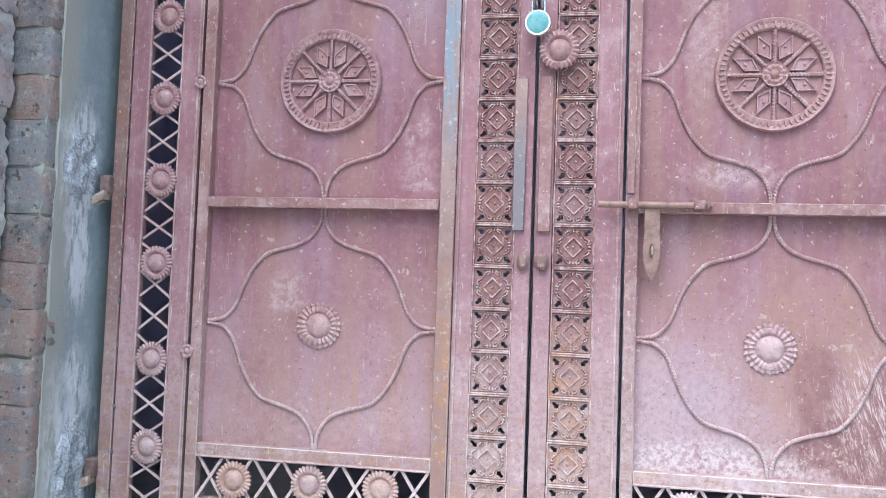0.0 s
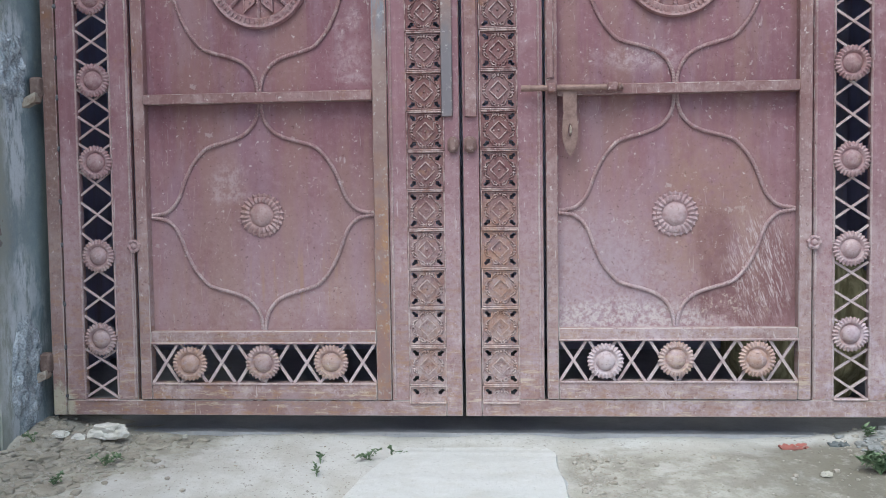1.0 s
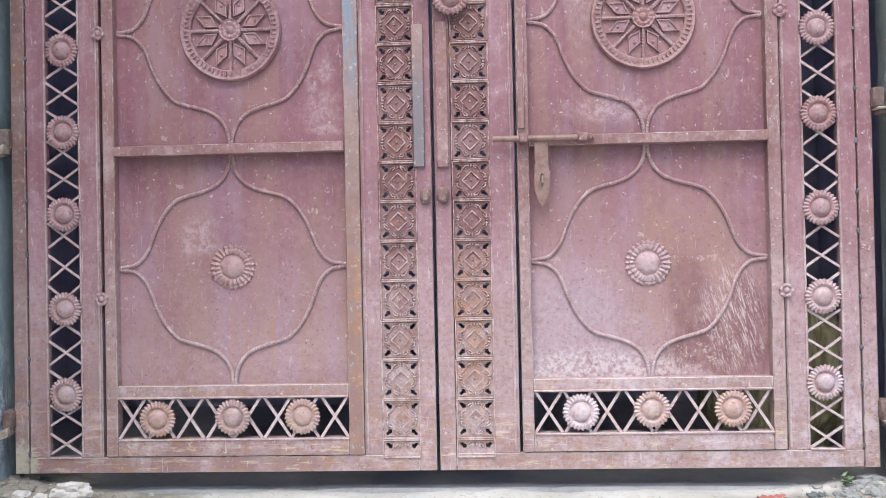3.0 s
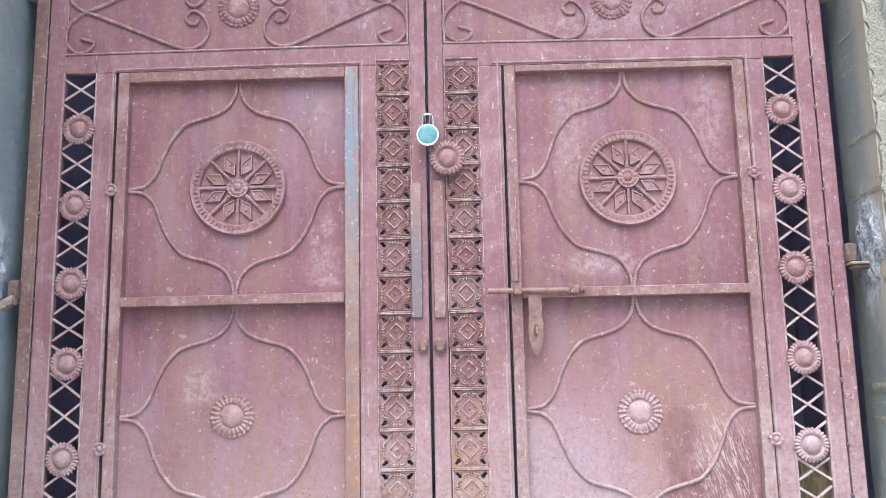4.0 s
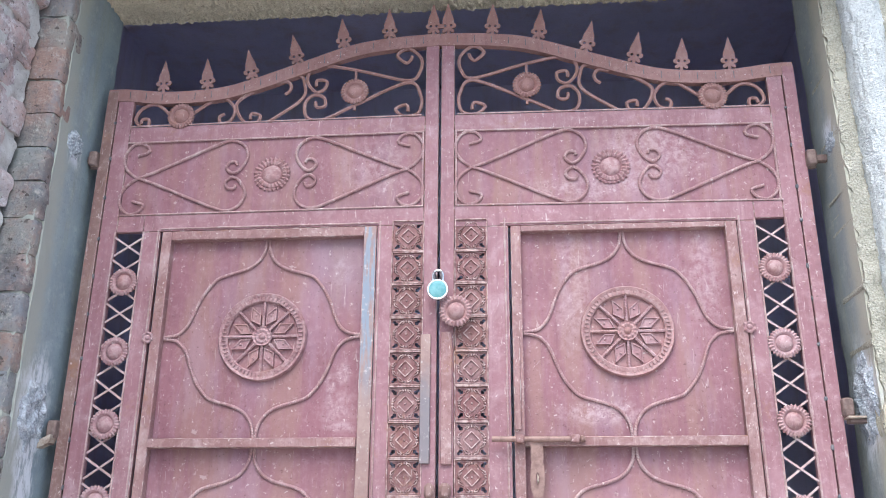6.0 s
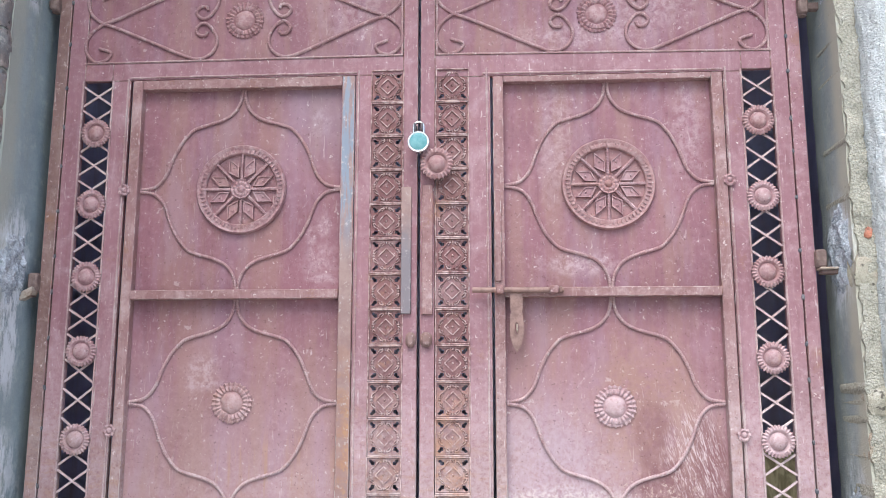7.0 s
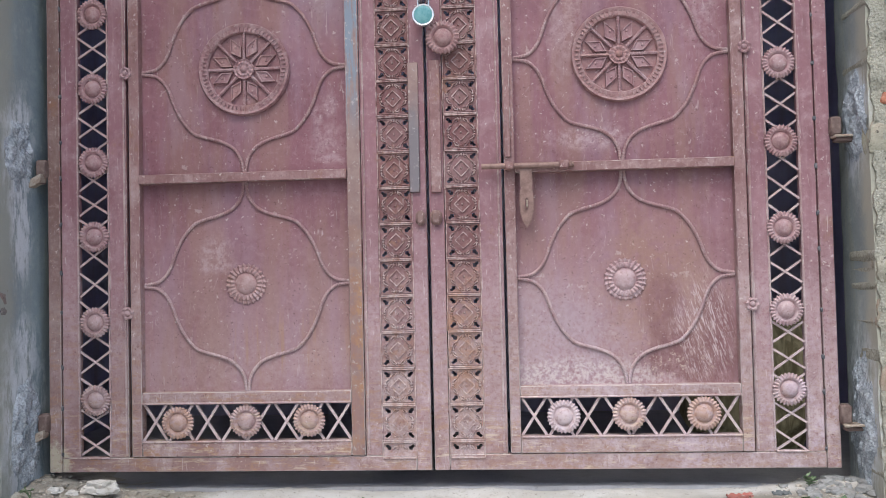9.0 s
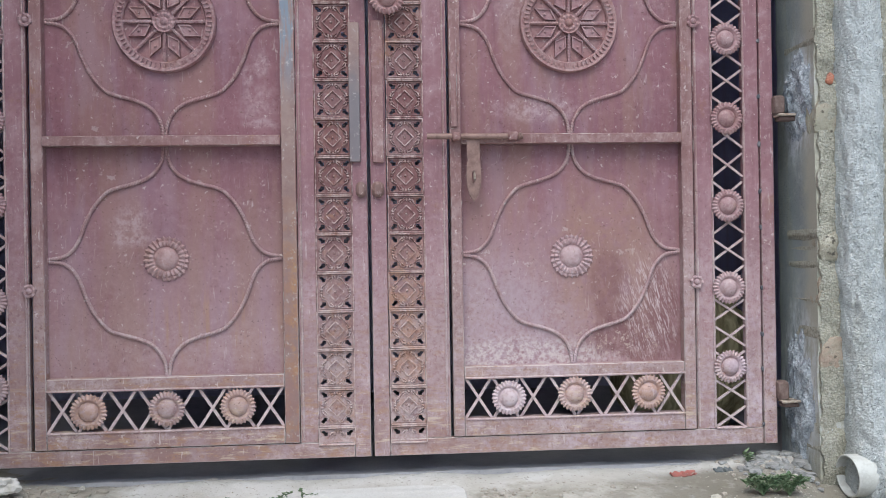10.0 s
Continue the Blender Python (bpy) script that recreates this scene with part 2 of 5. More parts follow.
# ground colour deepened for shade in the tile recesses, ridges paled as highlights
paint_tile = paint("embossed_tile_paint", (0.2, 0.088, 0.092), (0.145, 0.06, 0.058), (0.52, 0.4, 0.38), rust=0.75, wear=0.35, dust_bounce=0.5, proud=0.004, tile=True)
paint_bead = paint("bead_paint", (0.35, 0.225, 0.225), (0.28, 0.165, 0.165), (0.62, 0.54, 0.52), rust=0.4, wear=0.85, dust_bounce=0.6, brown=0.3)
paint_lattice = paint("lattice_bar_paint", (0.42, 0.31, 0.31), (0.34, 0.235, 0.235), (0.58, 0.51, 0.49), rust=0.35, wear=0.9, dust_bounce=0.6)


def worn_edge():
    """Arrises rubbed through the paint: pale primer and bare metal in broken runs."""
    m = Mat("rubbed_arris", 0.6)
    n = m.noise(26, 8, 0.75)
    c = m.mix(m.step(n, 0.47, 0.62), (0.25, 0.14, 0.14), (0.46, 0.38, 0.36))
    c = m.mix(m.mul(m.step(m.axis(2), 0.75, 0.25), m.step(m.noise(38, 7, 0.75), 0.34, 0.5), 0.85), c, (0.62, 0.55, 0.53))
    return m.colour(m.mix(m.mul(m.step(m.noise(15, 7, 0.7), 0.56, 0.66), 0.7), c, (0.3, 0.17, 0.1)))


arris = worn_edge()


def bare_steel():
    """A stile with its paint rubbed off: mauve-brown rust with blue-grey steel showing above."""
    m = Mat("bare_worn_steel", 0.55, 0.15)
    n = m.noise(14, 8, 0.72)
    c = m.mix(m.step(n, 0.35, 0.65), (0.24, 0.155, 0.145), (0.31, 0.222, 0.2))
    blue = m.mul(m.step(m.axis(0), -0.1, -0.16), m.step(m.axis(2), 1.05, 1.3), m.step(m.noise(1.0, 7, 0.7, m.scaled(60, 60, 7)), 0.36, 0.52))
    c = m.mix(m.mul(blue, 0.9), c, (0.2, 0.25, 0.31))
    low = m.mul(m.blot(-0.037, 1.02, 0.03, 0.16, 0.9, 0.8, 12), 0.8)
    c = m.mix(low, c, (0.17, 0.165, 0.185))
    c = m.mix(m.mul(m.step(m.axis(2), 0.9, 0.4), m.step(m.noise(9, 6, 0.7), 0.4, 0.6), 0.8), c, (0.28, 0.165, 0.15))
    # orange rust breaking out below the lock rail
    spots = m.step(m.noise(22, 9, 0.75), 0.44, 0.58)
    c = m.mix(m.mul(m.step(m.axis(2), 0.95, 0.62), spots, 0.55), c, (0.35, 0.19, 0.11))
    c = m.mix(m.mul(m.blot(-0.211, 0.48, 0.014, 0.2, 0.9, 0.8, 14), m.step(m.noise(45, 8, 0.75), 0.47, 0.6), 0.55), c, (0.44, 0.25, 0.12))
    c = m.mix(m.mul(m.step(m.noise(70, 5, 0.7), 0.58, 0.66), 0.7), c, (0.46, 0.42, 0.4))
    m.bump(n, 0.001, 0.5)
    return m.colour(c)


def rough_metal(name, col, col2, metal=0.4, rough=0.5):
    m = Mat(name, rough, metal)
    n = m.noise(40, 6, 0.7)
    m.bump(n, 0.001, 0.6)
    return m.colour(m.mix(m.step(n, 0.4, 0.65), col, col2))


steel_bare = bare_steel()
metal_brass = rough_metal("rubbed_bolt_iron", (0.27, 0.175, 0.15), (0.18, 0.11, 0.095), 0.15, 0.5)
metal_hinge = rough_metal("rusty_hinge_iron", (0.15, 0.105, 0.095), (0.24, 0.18, 0.16), 0.1, 0.8)
metal_plate = rough_metal("pale_iron_plate", (0.45, 0.4, 0.34), (0.25, 0.18, 0.14), 0.2, 0.6)
metal_weld = rough_metal("dark_weld", (0.085, 0.09, 0.105), (0.2, 0.19, 0.2), 0.3, 0.6)
metal_chrome = rough_metal("lock_chrome", (0.75, 0.76, 0.77), (0.6, 0.62, 0.63), 0.85, 0.22)
lock_face = rough_metal("lock_turquoise_face", (0.1, 0.27, 0.28), (0.17, 0.35, 0.36), 0.2, 0.28)


def plaster(name, a, b, pale, grime, scale=3.0, pit=0.4, relief=0.004, smears=(), front=None, grain=0.0):
    m = Mat(name, 0.9)
    m.b.inputs["Specular IOR Level"].default_value = 0.15
    big = m.noise(scale, 8, 0.7, distort=0.5)
    c = m.mix(m.step(big, 0.3, 0.7), a, b)
    mid = m.noise(19, 9, 0.75)
    c = m.mix(m.mul(m.step(mid, 0.48, 0.8), 0.8), c, pale)
    c = m.mix(m.mul(m.step(m.noise(1.0, 8, 0.7, m.scaled(9, 9, 1.3)), 0.46, 0.75), 0.6), c, grime)
    fine = m.noise(95, 8, 0.75)
    c = m.mix(m.mul(m.step(fine, 0.46, 0.3), 0.4), c, tuple(x * 0.6 for x in b))
    c = m.mix(m.mul(m.step(fine, 0.56, 0.72), 0.4), c, pale)
    pits = m.step(m.noise(150, 3, 0.6), 0.38, 0.31)
    c = m.mix(m.mul(pits, pit), c, tuple(x * 0.4 for x in b))
    if grain:
        lumps = m.math("ADD", m.voro(150), m.mul(m.math("SUBTRACT", m.noise(60, 6, 0.7), 0.5), 0.9))
        c = m.mix(m.mul(m.step(lumps, 0.5, 0.75), grain), c, tuple(x * 0.66 for x in b))
        c = m.mix(m.mul(m.step(lumps, 0.3, 0.12), grain * 0.8), c, pale)
        mid = m.math("SUBTRACT", mid, m.mul(lumps, grain))
    if front:
        # beige plaster wrapped from the pier's face; its fade to blue-grey paints shade
        lip = m.step(m.math("ADD", m.axis(1), m.mul(m.math("SUBTRACT", mid, 0.5), 0.12)), front[0], front[1])
        c = m.mix(m.mul(lip, 0.85), c, front[2])
    for y, z, ry, rz in smears:
        wash = m.blot(y, z, ry, rz, 1.1, 0.9, 11, 1)
        c = m.mix(m.mul(wash, m.step(m.noise(1.0, 9, 0.75, m.scaled(40, 40, 12)), 0.4, 0.56), 0.9), c, (0.66, 0.7, 0.74))
    m.bump(m.math("SUBTRACT", m.math("ADD", m.mul(fine, 0.7), mid), m.mul(pits, 0.5)), relief, 0.8)
    return m.colour(c)


plaster_left = plaster("grey_green_plaster", (0.31, 0.375, 0.395), (0.225, 0.28, 0.315), (0.44, 0.485, 0.475), (0.27, 0.295, 0.225), 2.6, 0.2, 0.005,
                       ((-0.1, 1.07, 0.085, 0.16), (-0.09, 0.86, 0.05, 0.2), (-0.08, 0.22, 0.11, 0.26), (-0.08, 0.5, 0.03, 0.06), (-0.1, 1.94, 0.04, 0.05)), (-0.1, -0.17, (0.37, 0.385, 0.34)))
plaster_right = plaster("grey_plaster", (0.33, 0.365, 0.36), (0.24, 0.275, 0.285), (0.46, 0.47, 0.42), (0.36, 0.35, 0.25), 2.4, 0.2, 0.005,
                        ((-0.03, 1.08, 0.09, 0.15), (-0.03, 0.22, 0.1, 0.22), (-0.05, 1.93, 0.05, 0.06)), (-0.03, -0.1, (0.44, 0.43, 0.35)))
mortar_right = plaster("pale_mortar_face", (0.47, 0.455, 0.38), (0.38, 0.375, 0.31), (0.6, 0.6, 0.55), (0.38, 0.35, 0.25), 7.0, 0.7, 0.014, grain=0.45)
cement_white = plaster("white_rough_cement", (0.62, 0.655, 0.66), (0.5, 0.535, 0.54), (0.76, 0.79, 0.79), (0.47, 0.47, 0.4), 9.0, 0.85, 0.016, grain=0.35)
cement_patch = plaster("blue_white_cement", (0.66, 0.72, 0.79), (0.3, 0.34, 0.38), (0.84, 0.88, 0.91), (0.34, 0.36, 0.36), 26.0, 0.6, 0.014, grain=0.4)
lintel_concrete = plaster("tan_rough_concrete", (0.74, 0.67, 0.52), (0.6, 0.54, 0.41), (0.82, 0.78, 0.66), (0.44, 0.38, 0.28), 14.0, 0.8, 0.016, grain=0.4)
inner_plaster = plaster("dim_inner_plaster", (0.58, 0.58, 0.78), (0.48, 0.48, 0.66), (0.62, 0.6, 0.7), (0.42, 0.34, 0.38), 2.0, 0.2)
mortar = plaster("brick_mortar", (0.27, 0.265, 0.225), (0.19, 0.185, 0.165), (0.4, 0.39, 0.34), (0.16, 0.155, 0.14), 8.0, 0.5, 0.01)
mortar_pale = plaster("pale_lumpy_mortar", (0.62, 0.62, 0.61), (0.47, 0.46, 0.45), (0.78, 0.79, 0.79), (0.4, 0.38, 0.35), 12.0, 0.6, 0.014)
clod_mat = plaster("dry_earth", (0.44, 0.405, 0.345), (0.34, 0.31, 0.26), (0.56, 0.54, 0.49), (0.26, 0.24, 0.2), 14.0, 0.5, 0.006)
# grey toned down to paint in the shade under the leaves
shade_floor = plaster("grey_shade_floor", (0.46, 0.46, 0.48), (0.37, 0.37, 0.39), (0.52, 0.52, 0.52), (0.3, 0.3, 0.3), 5.0, 0.3, 0.004)


def brick_material(name, reds, greys, pale, stain=(0.3, 0.3, 0.22)):
    """Weathered brick: burnt patches, lime bloom, green-grey dirt and dark pits."""
    m = Mat(name, 0.92)
    m.b.inputs["Specular IOR Level"].default_value = 0.12
    n = m.noise(11, 8, 0.7, distort=0.6)
    c = m.mix(m.step(m.math("ADD", m.mul(m.r, 0.22), n), 0.46, 0.76), reds, greys)
    c = m.mix(m.mul(m.step(m.noise(4, 8, 0.72), 0.44, 0.62), 0.7), c, stain)
    c = m.mix(m.mul(m.step(m.noise(7, 8, 0.72), 0.5, 0.64), 0.65), c, tuple(x * 0.55 for x in greys))
    c = m.mix(m.mul(m.step(m.noise(20, 9, 0.76), 0.52, 0.66), 0.7), c, pale)
    fine = m.noise(80, 8, 0.76)
    c = m.mix(m.mul(m.step(fine, 0.55, 0.68), 0.45), c, pale)
    c = m.mix(m.mul(m.step(fine, 0.45, 0.34), 0.6), c, tuple(x * 0.45 for x in greys))
    c = m.mix(m.mul(m.step(m.noise(46, 4), 0.62, 0.68), 0.75), c, (0.07, 0.06, 0.055))
    m.bump(m.math("ADD", n, m.mul(fine, 0.8)), 0.01, 0.9)
    return m.colour(c)


brick_dirty = brick_material("dirty_brick", (0.32, 0.225, 0.195), (0.24, 0.25, 0.27), (0.45, 0.435, 0.4), (0.27, 0.285, 0.265))
brick_pale = brick_material("dusty_broken_brick", (0.5, 0.35, 0.32), (0.42, 0.39, 0.41), (0.8, 0.8, 0.82), (0.58, 0.55, 0.56))
brick_faint = brick_material("brick_in_mortar", (0.46, 0.35, 0.28), (0.42, 0.4, 0.32), (0.54, 0.52, 0.45))
brick_chip = brick_material("fresh_brick_chip", (0.5, 0.2, 0.13), (0.42, 0.2, 0.14), (0.5, 0.3, 0.24), (0.45, 0.22, 0.15))


def ground_material():
    """Cement screed with dusty drifts; earth in the corners and beside the slab."""
    m = Mat("dusty_screed", 0.95)
    m.b.inputs["Specular IOR Level"].default_value = 0.1
    n = m.noise(5, 7, 0.65, distort=0.5)
    c = m.mix(m.step(n, 0.38, 0.62), (0.59, 0.58, 0.56), (0.5, 0.485, 0.45))
    edge = m.math("ADD", m.math("SUBTRACT", m.axis(0), m.mul(m.axis(1), 0.55)), m.mul(m.math("SUBTRACT", m.noise(7, 8, 0.7), 0.5), 0.5))
    earth = m.math("MAXIMUM", m.step(edge, -0.62, -0.76), m.mul(m.step(m.noise(3.5, 7, 0.7), 0.58, 0.68), 0.8))
    right = m.mul(m.step(m.math("ADD", m.axis(1), m.mul(m.noise(3, 6, 0.7), 0.8)), -1.2, -0.5), m.step(m.axis(0), 0.2, 0.3), m.step(m.axis(1), -0.04, -0.14), m.step(m.noise(6, 7, 0.7), 0.3, 0.55))
    c = m.mix(m.mul(m.math("MAXIMUM", earth, right), 0.85), c, m.mix(m.step(m.noise(12, 7, 0.7), 0.4, 0.6), (0.42, 0.4, 0.34), (0.3, 0.28, 0.235)))
    soil = m.mul(m.step(m.axis(0), 0.55, 0.95), m.step(m.axis(1), 0.0, -0.09), m.step(m.noise(7, 7, 0.7), 0.26, 0.46))
    c = m.mix(m.mul(soil, m.step(m.math("ADD", m.axis(1), m.mul(m.noise(3, 6, 0.7), 0.6)), -0.9, -0.4), 0.9), c, (0.2, 0.185, 0.15))
    c = m.mix(m.mul(m.step(m.noise(30, 8, 0.75), 0.52, 0.7), 0.25), c, (0.68, 0.67, 0.64))
    c = m.mix(m.mul(m.step(m.noise(110, 3), 0.62, 0.68), 0.6), c, (0.17, 0.15, 0.12))
    c = m.mix(m.mul(m.step(m.noise(18, 6, 0.7), 0.6, 0.72), 0.35), c, (0.2, 0.22, 0.12))
    m.bump(m.math("ADD", n, m.mul(m.noise(60, 5, 0.7), 0.8)), 0.006, 0.8)
    return m.colour(c)


ground_mat = ground_material()
slab_mat = plaster("pale_worn_cement", (0.65, 0.65, 0.64), (0.58, 0.58, 0.56), (0.73, 0.73, 0.72), (0.52, 0.5, 0.45), 4.0, 0.25, 0.003)
stone_mat = plaster("white_stone", (0.58, 0.56, 0.5), (0.46, 0.43, 0.36), (0.7, 0.68, 0.63), (0.3, 0.26, 0.2), 20.0, 0.4, 0.006)
stone_white = plaster("chalky_stone", (0.74, 0.72, 0.68), (0.62, 0.6, 0.55), (0.82, 0.81, 0.78), (0.5, 0.46, 0.38), 24.0, 0.3, 0.004)
pebble_mat = plaster("mixed_pebbles", (0.5, 0.47, 0.42), (0.34, 0.3, 0.25), (0.66, 0.64, 0.6), (0.3, 0.27, 0.22), 30.0, 0.3)
rubble_mat = plaster("grey_cement_crumbs", (0.36, 0.37, 0.37), (0.25, 0.25, 0.24), (0.52, 0.53, 0.53), (0.22, 0.2, 0.17), 30.0, 0.4, 0.004)
scrap_red = rough_metal("red_plastic_scrap", (0.36, 0.12, 0.1), (0.28, 0.13, 0.11), 0.0, 0.7)
scrap_grey = rough_metal("grey_rag", (0.1, 0.12, 0.13), (0.17, 0.18, 0.18), 0.0, 0.9)
pvc_mat = rough_metal("grey_pvc", (0.56, 0.57, 0.54), (0.46, 0.46, 0.43), 0.0, 0.45)


def leaf_material():
    m = Mat("weed_leaf", 0.6)
    return m.colour(m.mix(m.step(m.noise(60, 3), 0.35, 0.65), (0.1, 0.165, 0.085), (0.21, 0.27, 0.16)))


def straw_material():
    m = Mat("olive_sacking", 0.9)
    w = m.noise(1.0, 5, 0.6, m.scaled(40, 40, 9), 1.0)
    m.bump(w, 0.006, 0.8)
    return m.colour(m.mix(m.step(w, 0.35, 0.65), (0.26, 0.23, 0.13), (0.5, 0.45, 0.28)))


leaf_mat = leaf_material()
straw_mat = straw_material()


# ---- building helpers ----
def warp(v):
    """The leaves' own crookedness: their heads sag a little towards the hinges."""
    x, y, z = v
    k = min(1.0, max(0.0, (z - 1.65) / 0.1))
    return Vector((x, y, z - (0.012 if x > 0 else 0.005) * (abs(x) / 1.1) * k))


def mesh_of(name, bm, mat, smooth=True):
    bmesh.ops.recalc_face_normals(bm, faces=bm.faces)
    me = bpy.data.meshes.new(name)
    bm.to_mesh(me)
    bm.free()
    if mat:
        me.materials.append(mat)
        if any(p.material_index for p in me.polygons):
            me.materials.append(arris)
    if smooth:
        for p in me.polygons:
            p.use_smooth = True
        me.set_sharp_from_angle(angle=radians(38))
    return me


def thing(name, loc, label, category, group="", kind=""):
    ob = new(name)
    ob.empty_display_size = 0.1
    ob.location = loc
    return tagged(ob, label, category, group, kind)


def attach(ob, parent):
    ob.parent = parent
    if parent.type == "EMPTY":
        ob.matrix_parent_inverse = Matrix.Translation(-Vector(parent.location))
    return ob


def part(name, bm, mat, parent, label="", smooth=True, bent=False):
    """One mesh object in world coordinates under a thing or a part."""
    if bent:
        for v in bm.verts:
            v.co = warp(v.co)
    ob = attach(new(name, mesh_of(name, bm, mat, smooth)), parent)
    return tagged(ob, label)


def shared(name, me, parent, loc, rot=None, scale=None, label=""):
    """One more object on a mesh that alike pieces share."""
    ob = attach(new(name, me), parent)
    ob.location = loc
    if rot:
        ob.rotation_euler = rot
    if scale:
        ob.scale = scale
    return tagged(ob, label)


def alone(name, bm, mat, label, category, group="", kind="", smooth=True):
    ob = new(name, mesh_of(name, bm, mat, smooth))
    return tagged(ob, label, category, group, kind)


def box(bm, x0, x1, y0, y1, z0, z1, bevel=0.0015, segs=1, worn=0):
    x0, x1, y0, y1, z0, z1 = min(x0, x1), max(x0, x1), min(y0, y1), max(y0, y1), min(z0, z1), max(z0, z1)
    made = bmesh.ops.create_cube(bm, size=1.0)["verts"]
    for v in made:
        v.co = Vector(((x0 + x1) / 2 + v.co.x * (x1 - x0), (y0 + y1) / 2 + v.co.y * (y1 - y0), (z0 + z1) / 2 + v.co.z * (z1 - z0)))
    if bevel:
        edges = {e for v in made for e in v.link_edges}
        bmesh.ops.bevel(bm, geom=list(edges), offset=bevel, segments=segs, affect="EDGES", profile=0.5, material=worn)
    return bm


def boxes(*specs, bevel=0.0015):
    bm = bmesh.new()
    for s in specs:
        box(bm, *s, bevel=bevel)
    return bm


def catmull(pts, n=8):
    pts = [Vector(p) for p in pts]
    ext = [2 * pts[0] - pts[1]] + pts + [2 * pts[-1] - pts[-2]]
    out = []
    for a, b, c, d in zip(ext, ext[1:], ext[2:], ext[3:]):
        for i in range(n):
            t = i / n
            out.append(0.5 * (2 * b + (c - a) * t + (2 * a - 5 * b + 4 * c - d) * t * t + (3 * b - a - 3 * c + d) * t ** 3))
    return out + [pts[-1]]


def even(pts, gap):
    """The same line with points at even gaps."""
    out, left = [pts[0]], gap
    for a, b in zip(pts, pts[1:]):
        d = (b - a).length
        s = left
        while s <= d:
            out.append(a.lerp(b, s / d))
            s += gap
        left = s - d
    if (out[-1] - pts[-1]).length < gap * 0.3 and len(out) > 1:
        out.pop()
    return out + [pts[-1]]


def sweep(bm, pts, r, sides=4, twist=0.0, ry=None, start=0.785, rope=0.0):
    """A bar along a line in the gate's plane, its section turning by twist radians a metre; rope: depth of two laid strands."""
    rings, run = [], 0.0
    ry = r if ry is None else ry
    for i, p in enumerate(pts):
        a, b = pts[max(i - 1, 0)], pts[min(i + 1, len(pts) - 1)]
        t = (b - a).normalized()
        n = Vector((-t.z, 0, t.x))
        if i:
            run += (p - pts[i - 1]).length
        ring = []
        for k in range(sides):
            g = start + twist * run + math.tau * k / sides
            k1 = 1 + rope * math.cos(2 * math.tau * k / sides - 740 * run)
            ring.append(bm.verts.new(p + n * (r * k1 * math.cos(g)) + Vector((0, ry * k1 * math.sin(g), 0))))
        rings.append(ring)
    for a, b in zip(rings, rings[1:]):
        for k in range(sides):
            bm.faces.new((a[k], a[(k + 1) % sides], b[(k + 1) % sides], b[k]))
    bm.faces.new(rings[0])
    bm.faces.new(rings[-1])
    return bm


def line(a, b, gap=0.006):
    return even([Vector(a), Vector(b)], gap)


def radial(radii, heights, n, edge=0.0, petals=0, ripple=0.0, from_ring=0):
    """A round relief that faces -y: rings with heights, the outer rings scalloped and rippled into petals."""
    bm = bmesh.new()
    top = bm.verts.new((0, -heights[0], 0))
    rings = []
    for j, (r, h) in enumerate(zip(radii[1:], heights[1:]), 1):
        ring = []
        for i in range(n):
            a = math.tau * i / n
            w = 1 - abs((i * petals / n) % 1 * 2 - 1) if petals else 0
            rr, hh = r, h
            if petals and j >= from_ring:
                hh = h + ripple * (w - 0.5)
            if petals and j >= len(radii) - 2:
                rr = r * (1 - edge * (1 - w))
            ring.append(bm.verts.new((rr * math.cos(a), -hh, rr * math.sin(a))))
        rings.append(ring)
    for i in range(n):
        bm.faces.new((top, rings[0][i], rings[0][(i + 1) % n]))
    for a, b in zip(rings, rings[1:]):
        for i in range(n):
            bm.faces.new((a[i], b[i], b[(i + 1) % n], a[(i + 1) % n]))
    return bm


def crumple(bm, amount, scale, seed=0.0, keep=None):
    for v in bm.verts:
        if keep and keep(v.co):
            continue
        d = noise.noise_vector(v.co * scale + Vector((seed, seed * 1.7, seed * 0.3)))
        v.co += d * amount
    return bm


def slab_grid(origin, u, v, nu, nv, depth, amount, scale, seed=0.0):
    """A rough wall face: a grid from origin along u and v, pushed in and out along its normal, closed behind by depth."""
    origin, u, v = Vector(origin), Vector(u), Vector(v)
    w = u.cross(v).normalized()
    bm = bmesh.new()
    front = [[None] * (nv + 1) for _ in range(nu + 1)]
    for i in range(nu + 1):
        for j in range(nv + 1):
            p = origin + u * (i / nu) + v * (j / nv)
            d = noise.fractal(p * scale + Vector((seed, seed, seed)), 1.0, 2.0, 4) * amount
            edge = noise.noise(p * scale * 2.3 + Vector((seed, 7, 3))) * amount * 1.2
            if i in (0, nu):
                p = p + u.normalized() * edge
            front[i][j] = bm.verts.new(p + w * d)
    for i in range(nu):
        for j in range(nv):
            bm.faces.new((front[i][j], front[i + 1][j], front[i + 1][j + 1], front[i][j + 1]))
    rim = [front[i][0] for i in range(nu + 1)] + [front[nu][j] for j in range(1, nv + 1)] + [front[i][nv] for i in range(nu - 1, -1, -1)] + [front[0][j] for j in range(nv - 1, 0, -1)]
    back = [bm.verts.new(p.co - w * depth) for p in rim]
    for k in range(len(rim)):
        m = (k + 1) % len(rim)
        bm.faces.new((rim[k], back[k], back[m], rim[m]))
    return bm


